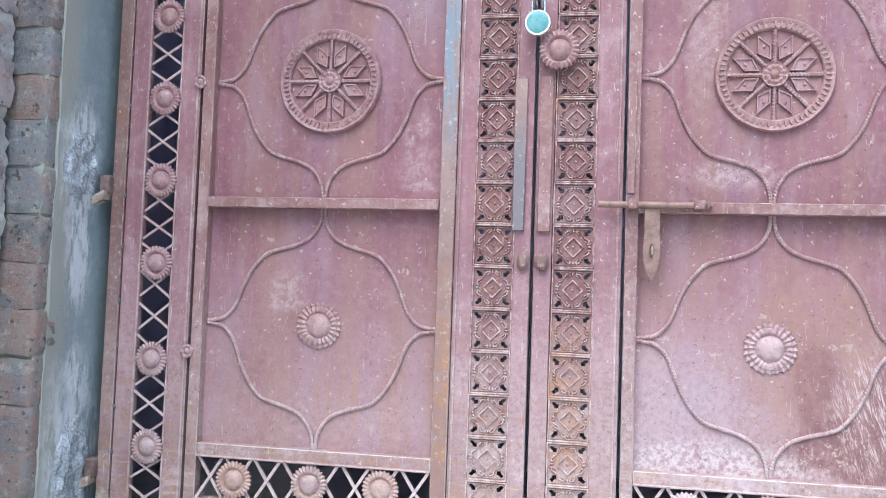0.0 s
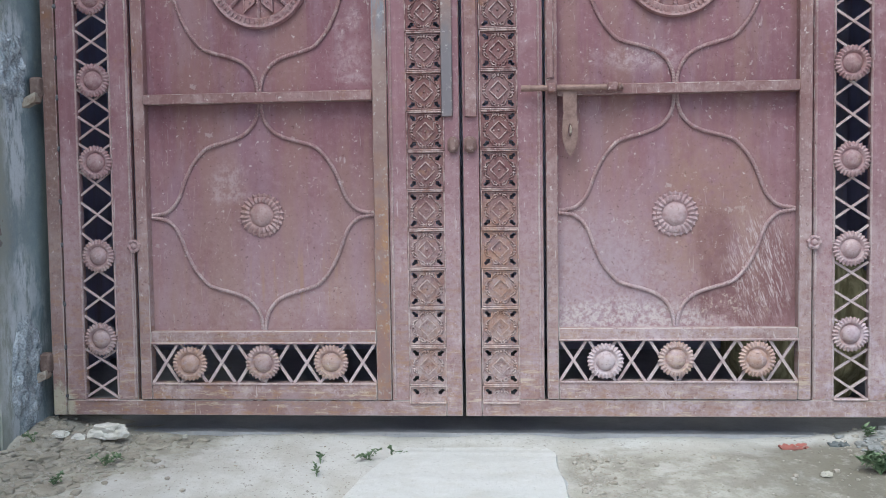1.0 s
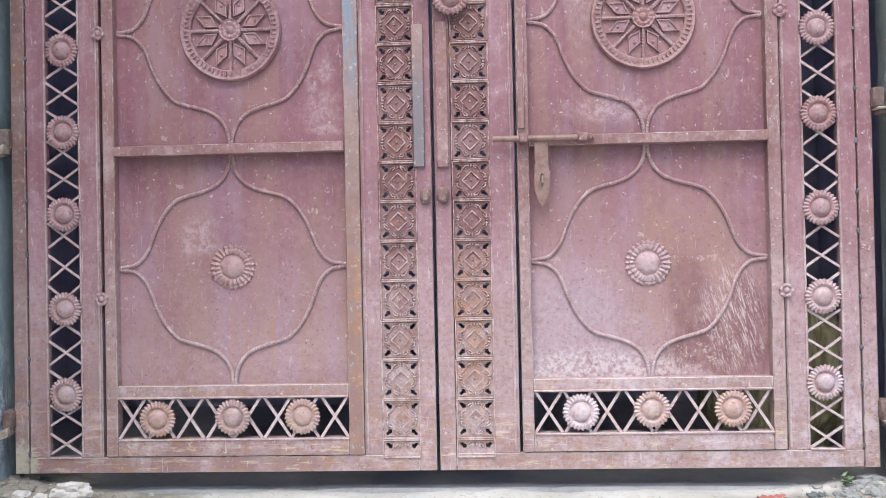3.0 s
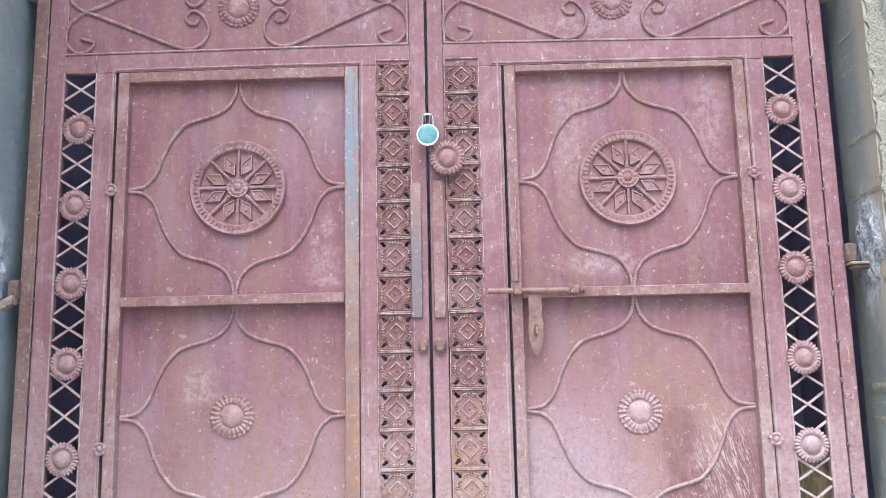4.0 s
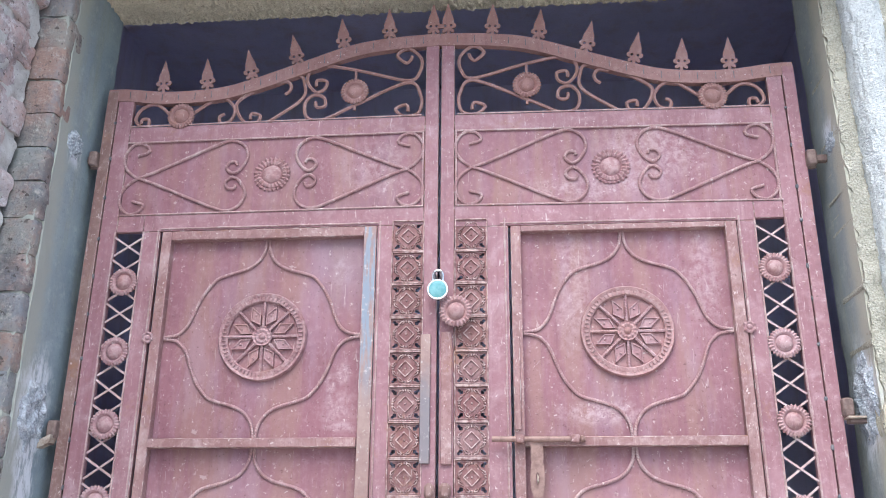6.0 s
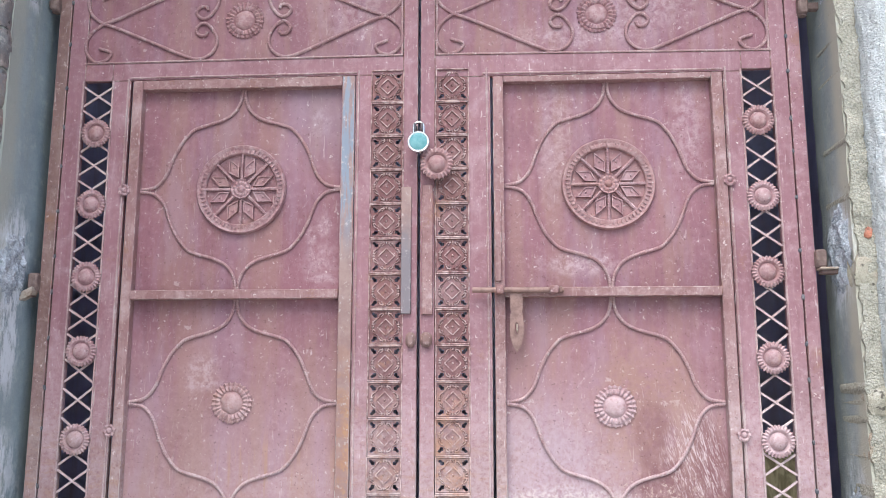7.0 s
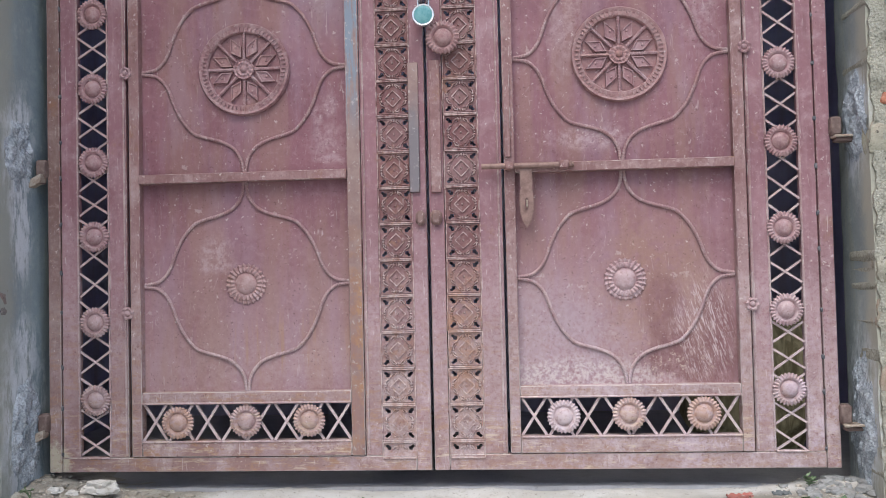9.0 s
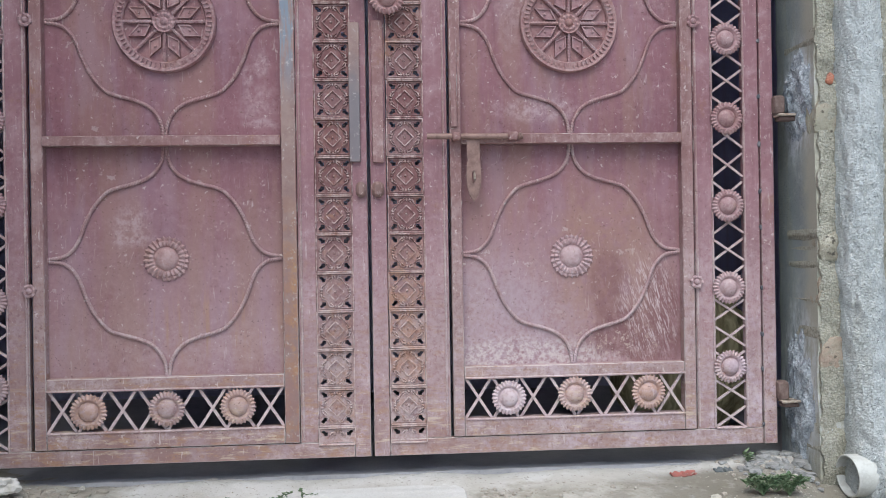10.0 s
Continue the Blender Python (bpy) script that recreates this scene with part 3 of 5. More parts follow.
# ---- shared ornament meshes ----
def flower(name, r, h, petals, mat):
    """A pressed sunflower: domed eye, groove, and a broad ring of pointed petals."""
    radii = [0, 0.16, 0.32, 0.43, 0.5, 0.535, 0.57, 0.62, 0.68, 0.75, 0.83, 0.91, 1.0, 0.98]
    hs = [1.0, 0.98, 0.88, 0.68, 0.34, 0.26, 0.3, 0.5, 0.6, 0.58, 0.54, 0.46, 0.34, 0.0]
    return mesh_of(name, radial([r * a for a in radii], [h * a for a in hs], petals * 4, 0.12, petals, h * 0.17, 9), mat)


def petal_flower():
    """A flat rosette: domed eye, ribbed ring, and loose ragged petals."""
    radii = [0, 0.2, 0.36, 0.45, 0.5, 0.53, 0.56, 0.62, 0.7, 0.78, 0.8, 0.86, 0.93, 1.0, 1.0]
    hs = [1.0, 0.95, 0.8, 0.55, 0.3, 0.28, 0.46, 0.6, 0.62, 0.5, 0.26, 0.36, 0.34, 0.24, 0.0]
    bm = radial([0.065 * a for a in radii], [0.015 * a for a in hs], 96, 0.17, 24, 0.0045, 6)
    crumple(bm, 0.0022, 60, 3.0)
    return mesh_of("petal_rosette", bm, paint_cast)


side_flower = flower("sunflower_rosette", 0.0495, 0.02, 27, paint_cast)
low_flower = flower("sunflower_rosette", 0.0515, 0.02, 27, paint_cast)
panel_flower = petal_flower()
top_flower = flower("sunflower_rosette", 0.051, 0.02, 26, paint_crest)
boss_flower = flower("sunflower_boss", 0.053, 0.026, 24, paint_cast)


def small_flower_mesh():
    bm = radial([0, 0.004, 0.007, 0.009, 0.014, 0.019, 0.021, 0.021], [0.011, 0.0105, 0.008, 0.005, 0.009, 0.007, 0.004, 0], 36, 0.3, 6, 0.004, 4)
    return mesh_of("small_flower", bm, paint_cast)


small_flower = small_flower_mesh()


def tile_mesh(h):
    """A pressed square: rim, crossed diamond, leaf curls, and four arrow-shaped holes cut through at the corners."""
    W, H = 0.053, h / 2 - 0.0003
    bm = bmesh.new()
    edges = []

    def loop(pts):
        vs = [bm.verts.new((x, 0, z)) for x, z in pts]
        for a, b in zip(vs, vs[1:] + vs[:1]):
            edges.append(bm.edges.new((a, b)))

    loop([(-W, -H), (W, -H), (W, H), (-W, H)])
    arrow = [(0.0115, 0), (0.0035, 0.0085), (0.002, 0.0042), (-0.009, 0.0048), (-0.009, -0.0048), (0.002, -0.0042), (0.0035, -0.0085)]
    top = H > 0.04
    for sx in (-1, 1):
        for sz in ((-1, 1) if top else (1,)):
            a = math.atan2(-sz, -sx)
            cx, cz = sx * (W - 0.0175), sz * (H - 0.0175)
            loop([(cx + x * math.cos(a) - z * math.sin(a), cz + x * math.sin(a) + z * math.cos(a)) for x, z in arrow])
    bmesh.ops.triangle_fill(bm, use_beauty=True, use_dissolve=False, edges=edges)
    made = bmesh.ops.extrude_face_region(bm, geom=list(bm.faces))["geom"]
    for v in made:
        if isinstance(v, bmesh.types.BMVert):
            v.co.y += 0.003
    for s in (-1, 1):
        box(bm, s * W, s * (W - 0.0035), -0.0065, 0.001, -H, H, 0.001)
        box(bm, -W + 0.0035, W - 0.0035, -0.0085, 0.001, s * H, s * (H - 0.0042), 0.0012)
    for k in (-1, 1):
        sweep(bm, line((-W + 0.009, -0.0005, k * (H - 0.0085)), (W - 0.009, -0.0005, k * (H - 0.0085)), 0.05), 0.0016, 4, 0, 0.003)

    def lump(x, z, rx, rz, turn, high=0.0062):
        made = bmesh.ops.create_icosphere(bm, subdivisions=1, radius=1.0)["verts"]
        for v in made:
            a, b = v.co.x * rx, v.co.z * rz
            v.co = Vector((x + a * math.cos(turn) - b * math.sin(turn), v.co.y * high, z + a * math.sin(turn) + b * math.cos(turn)))

    # diamond with a rolled edge and a pellet
    q = 0.025
    if top:
        for a, b in (((q, 0), (0, q)), ((0, q), (-q, 0)), ((-q, 0), (0, -q)), ((0, -q), (q, 0))):
            sweep(bm, line((a[0], -0.001, a[1]), (b[0], -0.001, b[1]), 0.02), 0.0022, 4, 0, 0.006)
        lump(0, 0, 0.004, 0.004, 0, 0.0058)
    # leaf fronds that curl from the edges towards the corners
    for k in range(4 if top else 1):
        a0 = math.pi / 2 * k
        far = (H if k % 2 == 0 else W) - 0.0125
        if not top:
            far -= 0.002
        put = lambda lx, lz: (lx * math.cos(a0) - lz * math.sin(a0), lx * math.sin(a0) + lz * math.cos(a0))
        lump(*put(0, far - 0.001), 0.0034, 0.006, a0)
        for f in (-1, 1):
            for lx, lz, rx, rz, turn in ((0.0075, 0.0, 0.0025, 0.0062, -0.6), (0.0145, -0.0015, 0.0055, 0.0024, 0.25), (0.0195, -0.0065, 0.0026, 0.0056, 0.5), (0.0125, -0.0085, 0.005, 0.0021, -0.75),
                                         (0.0225, -0.0125, 0.0042, 0.0022, -0.9)):
                if top or lz > -0.009:
                    lump(*put(f * lx, far + lz), rx, rz, a0 + f * turn)
            pts = []
            for i in range(7):
                a = i / 6 * 4.4
                r = 0.0064 - 0.0008 * i
                x, z = put(f * (0.0105 + r * math.cos(a)), far - 0.0045 + r * math.sin(a) * 0.8)
                pts.append(Vector((x, -0.001, z)))
            sweep(bm, pts, 0.0016, 4, 0, 0.0056)
    return mesh_of("embossed_tile", bm, paint_tile)


TILE = 0.1095
tile_full = tile_mesh(TILE)
tile_half = tile_mesh(0.052)


def spear_mesh():
    """A flat cut finial: stem, curled fronds and a pointed head pierced by two round holes."""
    half = [(0.008, 0.0), (0.0055, 0.008), (0.0055, 0.024), (0.011, 0.017), (0.018, 0.015), (0.022, 0.02), (0.0205, 0.027), (0.015, 0.03), (0.0145, 0.034), (0.02, 0.034), (0.0265, 0.038), (0.0285, 0.046),
            (0.025, 0.053), (0.0195, 0.052), (0.021, 0.06), (0.0185, 0.068), (0.0205, 0.073), (0.016, 0.082), (0.016, 0.087), (0.011, 0.096), (0.011, 0.101), (0.007, 0.112), (0.004, 0.126)]
    outline = half + [(0, 0.138)] + [(-x, z) for x, z in reversed(half)]
    bm = bmesh.new()
    edges = []
    holes = [[(sx * 0.0105 + 0.005 * math.cos(a), 0.045 + 0.0055 * math.sin(a)) for a in [math.tau * i / 10 for i in range(10)]] for sx in (-1, 1)]
    for ring in [outline] + holes:
        vs = [bm.verts.new((x, -0.003, z)) for x, z in ring]
        edges += [bm.edges.new((a, b)) for a, b in zip(vs, vs[1:] + vs[:1])]
    bmesh.ops.triangle_fill(bm, use_beauty=True, use_dissolve=False, edges=edges)
    made = bmesh.ops.extrude_face_region(bm, geom=list(bm.faces))["geom"]
    for v in made:
        if isinstance(v, bmesh.types.BMVert):
            v.co.y += 0.006
    return mesh_of("spear_finial", bm, paint_crest)


spear = spear_mesh()


def wheel_bms():
    """The medallion's raised rim with its beads, the spokes, the lozenges and the hub, each a mesh of its own."""
    R = 0.144
    rim = radial([0, 0.114, 0.114, 0.117, 0.121, 0.13, 0.135, 0.141, R, R], [0.001, 0.001, 0.01, 0.014, 0.014, 0.0125, 0.016, 0.017, 0.012, 0.0], 96)
    for i in range(60):
        a = math.tau * i / 60
        ca, sa = math.cos(a), math.sin(a)
        sweep(rim, [Vector((ca * 0.119, -0.0145, sa * 0.119)), Vector((ca * 0.1325, -0.0145, sa * 0.1325))], 0.0034, 4, 0, 0.0048)
    hub = radial([0, 0.006, 0.010, 0.012, 0.02, 0.026, 0.031, 0.0325, 0.0325], [0.021, 0.02, 0.016, 0.012, 0.016, 0.012, 0.015, 0.013, 0.004], 48, 0.06, 12, 0.003, 4)
    spoke = sweep(bmesh.new(), line((0.03, -0.005, 0.0), (0.117, -0.005, 0.0), 0.0022), 0.0052, 6, 0, None, 0.785, 0.3)
    loz = bmesh.new()
    pts = [(0.1005, 0.042), (0.072, 0.0088), (0.036, 0.0088), (0.0525, 0.042)]
    mx, mz = sum(p[0] for p in pts) / 4, sum(p[1] for p in pts) / 4
    for f in (1,):
        rings = []
        for grow, y in ((1.0, 0.0), (0.96, -0.0105), (0.8, -0.0105), (0.72, -0.006)):
            rings.append([loz.verts.new((mx + (x - mx) * grow, y, f * (mz + (z - mz) * grow))) for x, z in pts])
        for a, b in zip(rings, rings[1:]):
            for i in range(4):
                j = (i + 1) % 4
                loz.faces.new((a[i], a[j], b[j], b[i]))
        loz.faces.new(rings[-1])
        vs = bmesh.ops.create_icosphere(loz, subdivisions=1, radius=0.0045)["verts"]
        for v in vs:
            v.co += Vector((mx + 0.005, -0.007, f * mz))
    return mesh_of("medallion_rim", rim, paint_cast), mesh_of("hub", hub, paint_cast), mesh_of("spoke", spoke, paint_cast), mesh_of("lozenge", loz, paint_cast)


wheel_rim, wheel_hub, wheel_spoke, wheel_loz = wheel_bms()


# ---- the gate ----
SIDE = {
    1: dict(edge=1.19, seam=1.146, lat1=1.098, lat0=1.007, gap1=0.95, wk1=0.946, pan1=0.911, pan0=0.265, wk0=0.233, gap0=0.225, bead0=0.214, bead1=0.956, z0=0.13, z1=1.68,
            open0=0.179, open1=0.291, rail=0.327, low=0.128, out=1.669, tiles=0.1045, scrolls=((0.052, 0.488), (1.096, 0.656)), rosette=(0.566, 1.871), eye=(0.587, 0.639),
            flowers=(0.308, 0.54, 0.78, 1.036, 1.268, 1.507), cross=(0.157, 0.396, 0.65, 0.9, 1.146, 1.391, 1.621), low_flowers=((0.392, 0.236), (0.584, 0.241), (0.801, 0.241))),
    -1: dict(edge=1.195, seam=1.152, lat1=1.096, lat0=1.003, gap1=0.942, wk1=0.931, pan1=0.898, pan0=0.246, wk0=0.2045, gap0=0.203, bead0=0.194, bead1=0.949, z0=0.124, z1=1.685,
             open0=0.173, open1=0.284, rail=0.321, low=0.1245, out=1.681, tiles=0.1, scrolls=((0.053, 0.492), (1.104, 0.663)), rosette=(0.573, 1.881), eye=(0.573, 0.65),
             flowers=(0.3, 0.54, 0.807, 1.039, 1.271, 1.505), cross=(0.16, 0.417, 0.659, 0.908, 1.151, 1.4, 1.634), low_flowers=((0.375, 0.233), (0.571, 0.232), (0.784, 0.229))),
}
BOTTOM, BAR0, BAR1, WK_TOP, TOP0, TOP1, HEAD, SHEET = 0.078, 0.9655, 0.994, 1.648, 1.747, 2.024, 2.083, 0.024
CREST = [(0.0, 2.406), (0.15, 2.399), (0.27, 2.384), (0.36, 2.36), (0.45, 2.328), (0.555, 2.291), (0.66, 2.255), (0.76, 2.228), (0.865, 2.217), (0.99, 2.216), (1.12, 2.231), (1.21, 2.234)]


def ogee(cx, cz, hw, hh):
    """The four-pointed curved frame: quarter lines from each side point to the head and the foot."""
    q = [(-1, 0.008), (-0.87, 0.03), (-0.79, 0.09), (-0.735, 0.18), (-0.68, 0.33), (-0.605, 0.475), (-0.505, 0.592), (-0.43, 0.63), (-0.363, 0.65), (-0.28, 0.672), (-0.2, 0.7),
         (-0.14, 0.732), (-0.09, 0.775), (-0.05, 0.832), (-0.028, 0.885), (-0.016, 0.95), (-0.012, 1.0)]
    lines = []
    for sx in (-1, 1):
        for sz in (-1, 1):
            lines.append(even(catmull([(cx - sx * u * hw, 0, cz + sz * v * hh) for u, v in q], 8), 0.0027))
    return lines


def scroll_pair(u0, u1, zm, zt, zb):
    """Two mirrored scrolls that meet at their waists, from the curl at u0 to the volute at u1."""
    c = [(0.11, 0.65), (0.2, 0.77), (0.165, 0.97), (0.08, 1.0), (0.01, 0.72), (0.02, 0.35), (0.1, 0.07), (0.17, 0.04), (0.43, 0.41), (0.74, 0.88), (0.87, 1.0), (0.97, 0.83),
         (1.0, 0.5), (0.95, 0.17), (0.89, 0.06), (0.84, 0.2), (0.86, 0.36), (0.91, 0.38), (0.925, 0.28)]
    up = [(u0 + (u1 - u0) * a, 0, zm + (zt - zm) * b) for a, b in c]
    down = [(u0 + (u1 - u0) * a, 0, zm - (zm - zb) * b) for a, b in c]
    return up, down


def gate_leaf(s):
    d = SIDE[s]
    side = "padlocked" if s > 0 else "rust-edged"
    leaf = thing("gate_leaf", (s * d["edge"], 0.02, BOTTOM), f"faded rose-painted steel gate leaf with closed wicket door, {side}", "gate", "pair of gate leaves")
    X = lambda u: s * u
    D = 0.02
    mid = 0.0045

    # sheet strips and rails of the fixed part
    def bar(name, x0, x1, z0, z1, mat, y0=0.0, y1=D, label="", bevel=0.002):
        return part(name, box(bmesh.new(), X(x0), X(x1), y0, y1, z0, z1, bevel, 1, 1), mat, leaf, label, True, True)

    bar("meeting_stile", mid, 0.05, BOTTOM, 2.36, paint_sheet)
    bar("sheet_strip", 0.1525, d["gap0"], d["low"] - 0.0025, d["out"] + 0.0025, paint_sheet)
    bar("sheet_strip", d["gap1"], d["lat0"], d["low"] - 0.0025, d["out"] + 0.0025, paint_sheet)
    bar("sheet_strip", d["lat1"], d["seam"] + 0.001, d["low"] - 0.0025, 2.2, paint_sheet)
    bar("angle_iron", d["seam"] + 0.004, d["edge"], BOTTOM, 2.232, paint_edge if s < 0 else paint_sheet, -0.004, D, "worn outer angle iron")
    bar("bottom_rail", 0.0505, d["seam"] + 0.003, BOTTOM, d["low"] - 0.003, paint_frame)
    bar("lattice_sill", d["lat0"], d["lat1"], d["low"] - 0.0025, d["z0"], paint_sheet)
    bar("lattice_head", d["lat0"], d["lat1"] - 0.0005, d["z1"], TOP0 - 0.0005, paint_sheet)
    bar("cross_rail", 0.0505, d["lat0"] - 0.0005, d["out"] + 0.003, TOP0 - 0.0005, paint_sheet)
    bar("frieze_sheet", 0.0505, d["lat1"] - 0.0005, TOP0, TOP1, paint_panel, 0.004, D)
    bar("frieze_rail", 0.0505, d["lat1"] - 0.0005, TOP1 + 0.0005, HEAD, paint_sheet)

    # curved crest, thicker than it is tall at the ends
    crest = even(catmull([(X(u), 0.01, z - 0.024) for u, z in CREST if u < 1.15] + [(X(d["edge"] - 0.002), 0.01, 2.209)], 10), 0.02)
    part("crest_rail", sweep(bmesh.new(), crest, 0.034, 4, 0, 0.018), paint_crest, leaf, "curved crest rail with hammered ticks", False)
    for i in range(3, len(crest) - 2, 3):
        p = crest[i]
        tick = boxes((p.x - 0.0012, p.x + 0.0012, p.y - 0.0142, p.y - 0.012, p.z - 0.012, p.z + 0.014), bevel=0)
        part("tick", tick, metal_weld, leaf)

    # twisted beads along the strips
    def bead(x0, z0, x1, z1, r=0.0034, y=-0.001):
        bm = sweep(bmesh.new(), line((X(x0), y, z0), (X(x1), y, z1), 0.0022), r, 6, 0, None, 0.785, 0.22)
        part("twisted_bead", bm, paint_bead, leaf, "", True, True)

    bead(d["bead0"], d["low"] + 0.006, d["bead0"], 1.7)
    bead(d["bead1"], d["low"] + 0.006, d["bead1"], 1.69)
    bead(d["lat0"] - 0.003, d["z0"], d["lat0"] - 0.003, d["z1"])
    bead(d["lat1"] + 0.003, d["z0"], d["lat1"] + 0.003, d["z1"])
    bead(0.056, TOP1 - 0.002, d["lat1"], TOP1 - 0.002)
    bead(0.056, TOP0 + 0.002, d["lat1"] + 0.004, TOP0 + 0.002)
    bead(0.056, TOP0, 0.056, TOP1)
    if s > 0:
        bead(d["lat1"] - 0.004, TOP0, d["lat1"] - 0.004, TOP1)
    bead(0.2, d["out"] + 0.012, d["bead1"] - 0.01, d["out"] + 0.012)
    bead(0.06, HEAD + 0.003, d["lat1"], HEAD + 0.003, 0.003)
    bead(d["lat0"], d["z0"] - 0.003, d["lat1"], d["z0"] - 0.003)

    # column of pressed tiles
    zt = 1.6985
    for i in range(14):
        shared("embossed_tile", tile_full, leaf, (X(d["tiles"]) + random.uniform(-0.0012, 0.0012), 0.002, zt - TILE * (i + 0.5)), (0, random.uniform(-0.012, 0.012), 0))
    shared("embossed_tile", tile_half, leaf, (X(d["tiles"]), 0.002, zt - TILE * 14 - 0.026))

    # side lattice with its rosettes
    w, cx = (d["lat1"] - d["lat0"]) / 2, (d["lat0"] + d["lat1"]) / 2
    cells = [(d["cross"][0], 0.075), (d["cross"][0] + 0.08, 0.075)]
    for a, b, c in zip(d["flowers"], d["flowers"][1:], d["cross"][1:]):
        cells += [(c + k * (b - a) / 3, (b - a) / 3) for k in (-1, 0, 1)]
    cells += [(d["cross"][-1], 0.078), (d["cross"][-1] - 0.078, 0.078)]
    for zc, pitch in cells:
        for k, sg in enumerate((-1, 1)):
            h = sg * (0.4 * pitch + random.uniform(-0.002, 0.002))
            dz = random.uniform(-0.002, 0.002)
            bm = sweep(bmesh.new(), line((X(cx) - w, 0.003 + 0.004 * k, zc - h + dz), (X(cx) + w, 0.003 + 0.004 * k, zc + h + dz), 0.1), 0.0046, 4, 0, 0.0036, 0.785)
            part("lattice_bar", bm, paint_lattice, leaf, "", False, True)
    for zc in d["flowers"]:
        at = warp((X(cx - 0.005), -0.002, zc))
        shared("sunflower_rosette", side_flower, leaf, at, (random.uniform(-0.04, 0.04), random.uniform(-3, 3), random.uniform(-0.04, 0.04)))

    # frieze scrolls and rosette
    zm = (TOP0 + TOP1) / 2
    for a, b in d["scrolls"]:
        for pts in scroll_pair(a, b, zm, TOP1 - 0.008, TOP0 + 0.008):
            lineup = even(catmull([(X(x), 0.0005, z) for x, y, z in pts], 8), 0.0022)
            part("frieze_scroll", sweep(bmesh.new(), lineup, 0.0054, 8, 0, None, 0.785, 0.2), paint_scroll, leaf, "", True, True)
    shared("petal_rosette", panel_flower, leaf, (X(d["rosette"][0]), 0.0045, d["rosette"][1]))

    # open scrollwork under the crest
    def wind(pts, turns):
        """Goes on along the last bend of a line, winding inwards."""
        (ax, az), (bx, bz), (cx, cz) = pts[-3:]
        k = 2 * (ax * (bz - cz) + bx * (cz - az) + cx * (az - bz))
        a2, b2, c2 = ax * ax + az * az, bx * bx + bz * bz, cx * cx + cz * cz
        ux, uz = (a2 * (bz - cz) + b2 * (cz - az) + c2 * (az - bz)) / k, (a2 * (cx - bx) + b2 * (ax - cx) + c2 * (bx - ax)) / k
        r, a = math.hypot(cx - ux, cz - uz), math.atan2(cz - uz, cx - ux)
        way = 1 if (bx - ax) * (cz - bz) - (bz - az) * (cx - bx) > 0 else -1
        return list(pts) + [(ux + r * 0.9 ** (i + 1) * math.cos(a + way * 0.7 * (i + 1)), uz + r * 0.9 ** (i + 1) * math.sin(a + way * 0.7 * (i + 1))) for i in range(turns)]

    def scroll(*pts, first=0, last=0):
        if first:
            pts = wind(pts[::-1], first)[::-1]
        if last:
            pts = wind(pts, last)
        lineup = even(catmull([(X(x), 0.008, z + 0.003) for x, z in pts], 8), 0.004)
        part("crest_scroll", sweep(bmesh.new(), lineup, 0.0064, 6, 0, 0.006), paint_crest, leaf, "", True, True)

    scroll((0.123, 2.296), (0.153, 2.328), (0.114, 2.353), (0.068, 2.31), (0.074, 2.253), (0.117, 2.225), (0.289, 2.273), (0.416, 2.299), (0.463, 2.281), (0.471, 2.236), (0.44, 2.195), (0.408, 2.206), (0.404, 2.236), (0.433, 2.242), first=2, last=2)
    scroll((0.122, 2.13), (0.155, 2.113), (0.121, 2.084), (0.073, 2.1), (0.068, 2.165), (0.117, 2.216), (0.305, 2.133), (0.407, 2.085), (0.465, 2.096), (0.476, 2.149), (0.449, 2.182), (0.411, 2.173), (0.404, 2.14), (0.428, 2.133), first=2, last=2)
    scroll((0.53, 2.222), (0.545, 2.242), (0.58, 2.24), (0.55, 2.266), (0.5, 2.262), (0.484, 2.236), (0.487, 2.17), (0.603, 2.084), first=2)
    scroll((0.567, 2.262), (0.704, 2.183), (0.719, 2.139), (0.687, 2.086), (0.645, 2.084), (0.634, 2.111), (0.662, 2.12), last=2)
    scroll((0.781, 2.105), (0.77, 2.086), (0.738, 2.097), (0.727, 2.14), (0.759, 2.181), (0.805, 2.18), (0.89, 2.12), first=2)
    scroll((0.95, 2.12), (1.012, 2.17), (1.064, 2.158), (1.085, 2.116), (1.065, 2.088), (1.037, 2.088), (1.037, 2.112), (1.056, 2.116), last=2)
    part("tie_bar", sweep(bmesh.new(), line((X(0.299), 0.008, 2.12), (X(0.299), 0.008, 2.28), 0.05), 0.006, 4), paint_crest, leaf, "", False, True)
    shared("sunflower_rosette", top_flower, leaf, (X(0.299), 0.003, 2.187))
    shared("sunflower_rosette", top_flower, leaf, (X(0.916), 0.003, 2.116))

    # spear finials on the crest
    for k in range(7):
        u = 0.026 if k == 0 else (0.022 + 0.1605 * k if s > 0 else 0.02 + 0.163 * k)
        z = next(a[1] + (b[1] - a[1]) * (u - a[0]) / (b[0] - a[0]) for a, b in zip(CREST, CREST[1:]) if a[0] <= u <= b[0])
        slope = (0.0, 0.03, 0.1, 0.22, 0.2, 0.09, 0.04)[k]
        shared("spear_finial", spear, leaf, (X(u), 0.012, z - 0.004), (0, s * slope, 0))

    # outer seam: weld blobs
    for k in range(15):
        z = 0.14 + 0.139 * k + random.uniform(-0.02, 0.02)
        bm = bmesh.new()
        bmesh.ops.create_icosphere(bm, subdivisions=2, radius=0.0062)
        crumple(bm, 0.004, 90, k)
        at = warp((X(d["seam"] + 0.002), -0.002, z))
        for v in bm.verts:
            v.co = Vector((v.co.x * 0.8, v.co.y * 0.5, v.co.z * 1.3)) + at
        part("weld", bm, metal_weld, leaf)

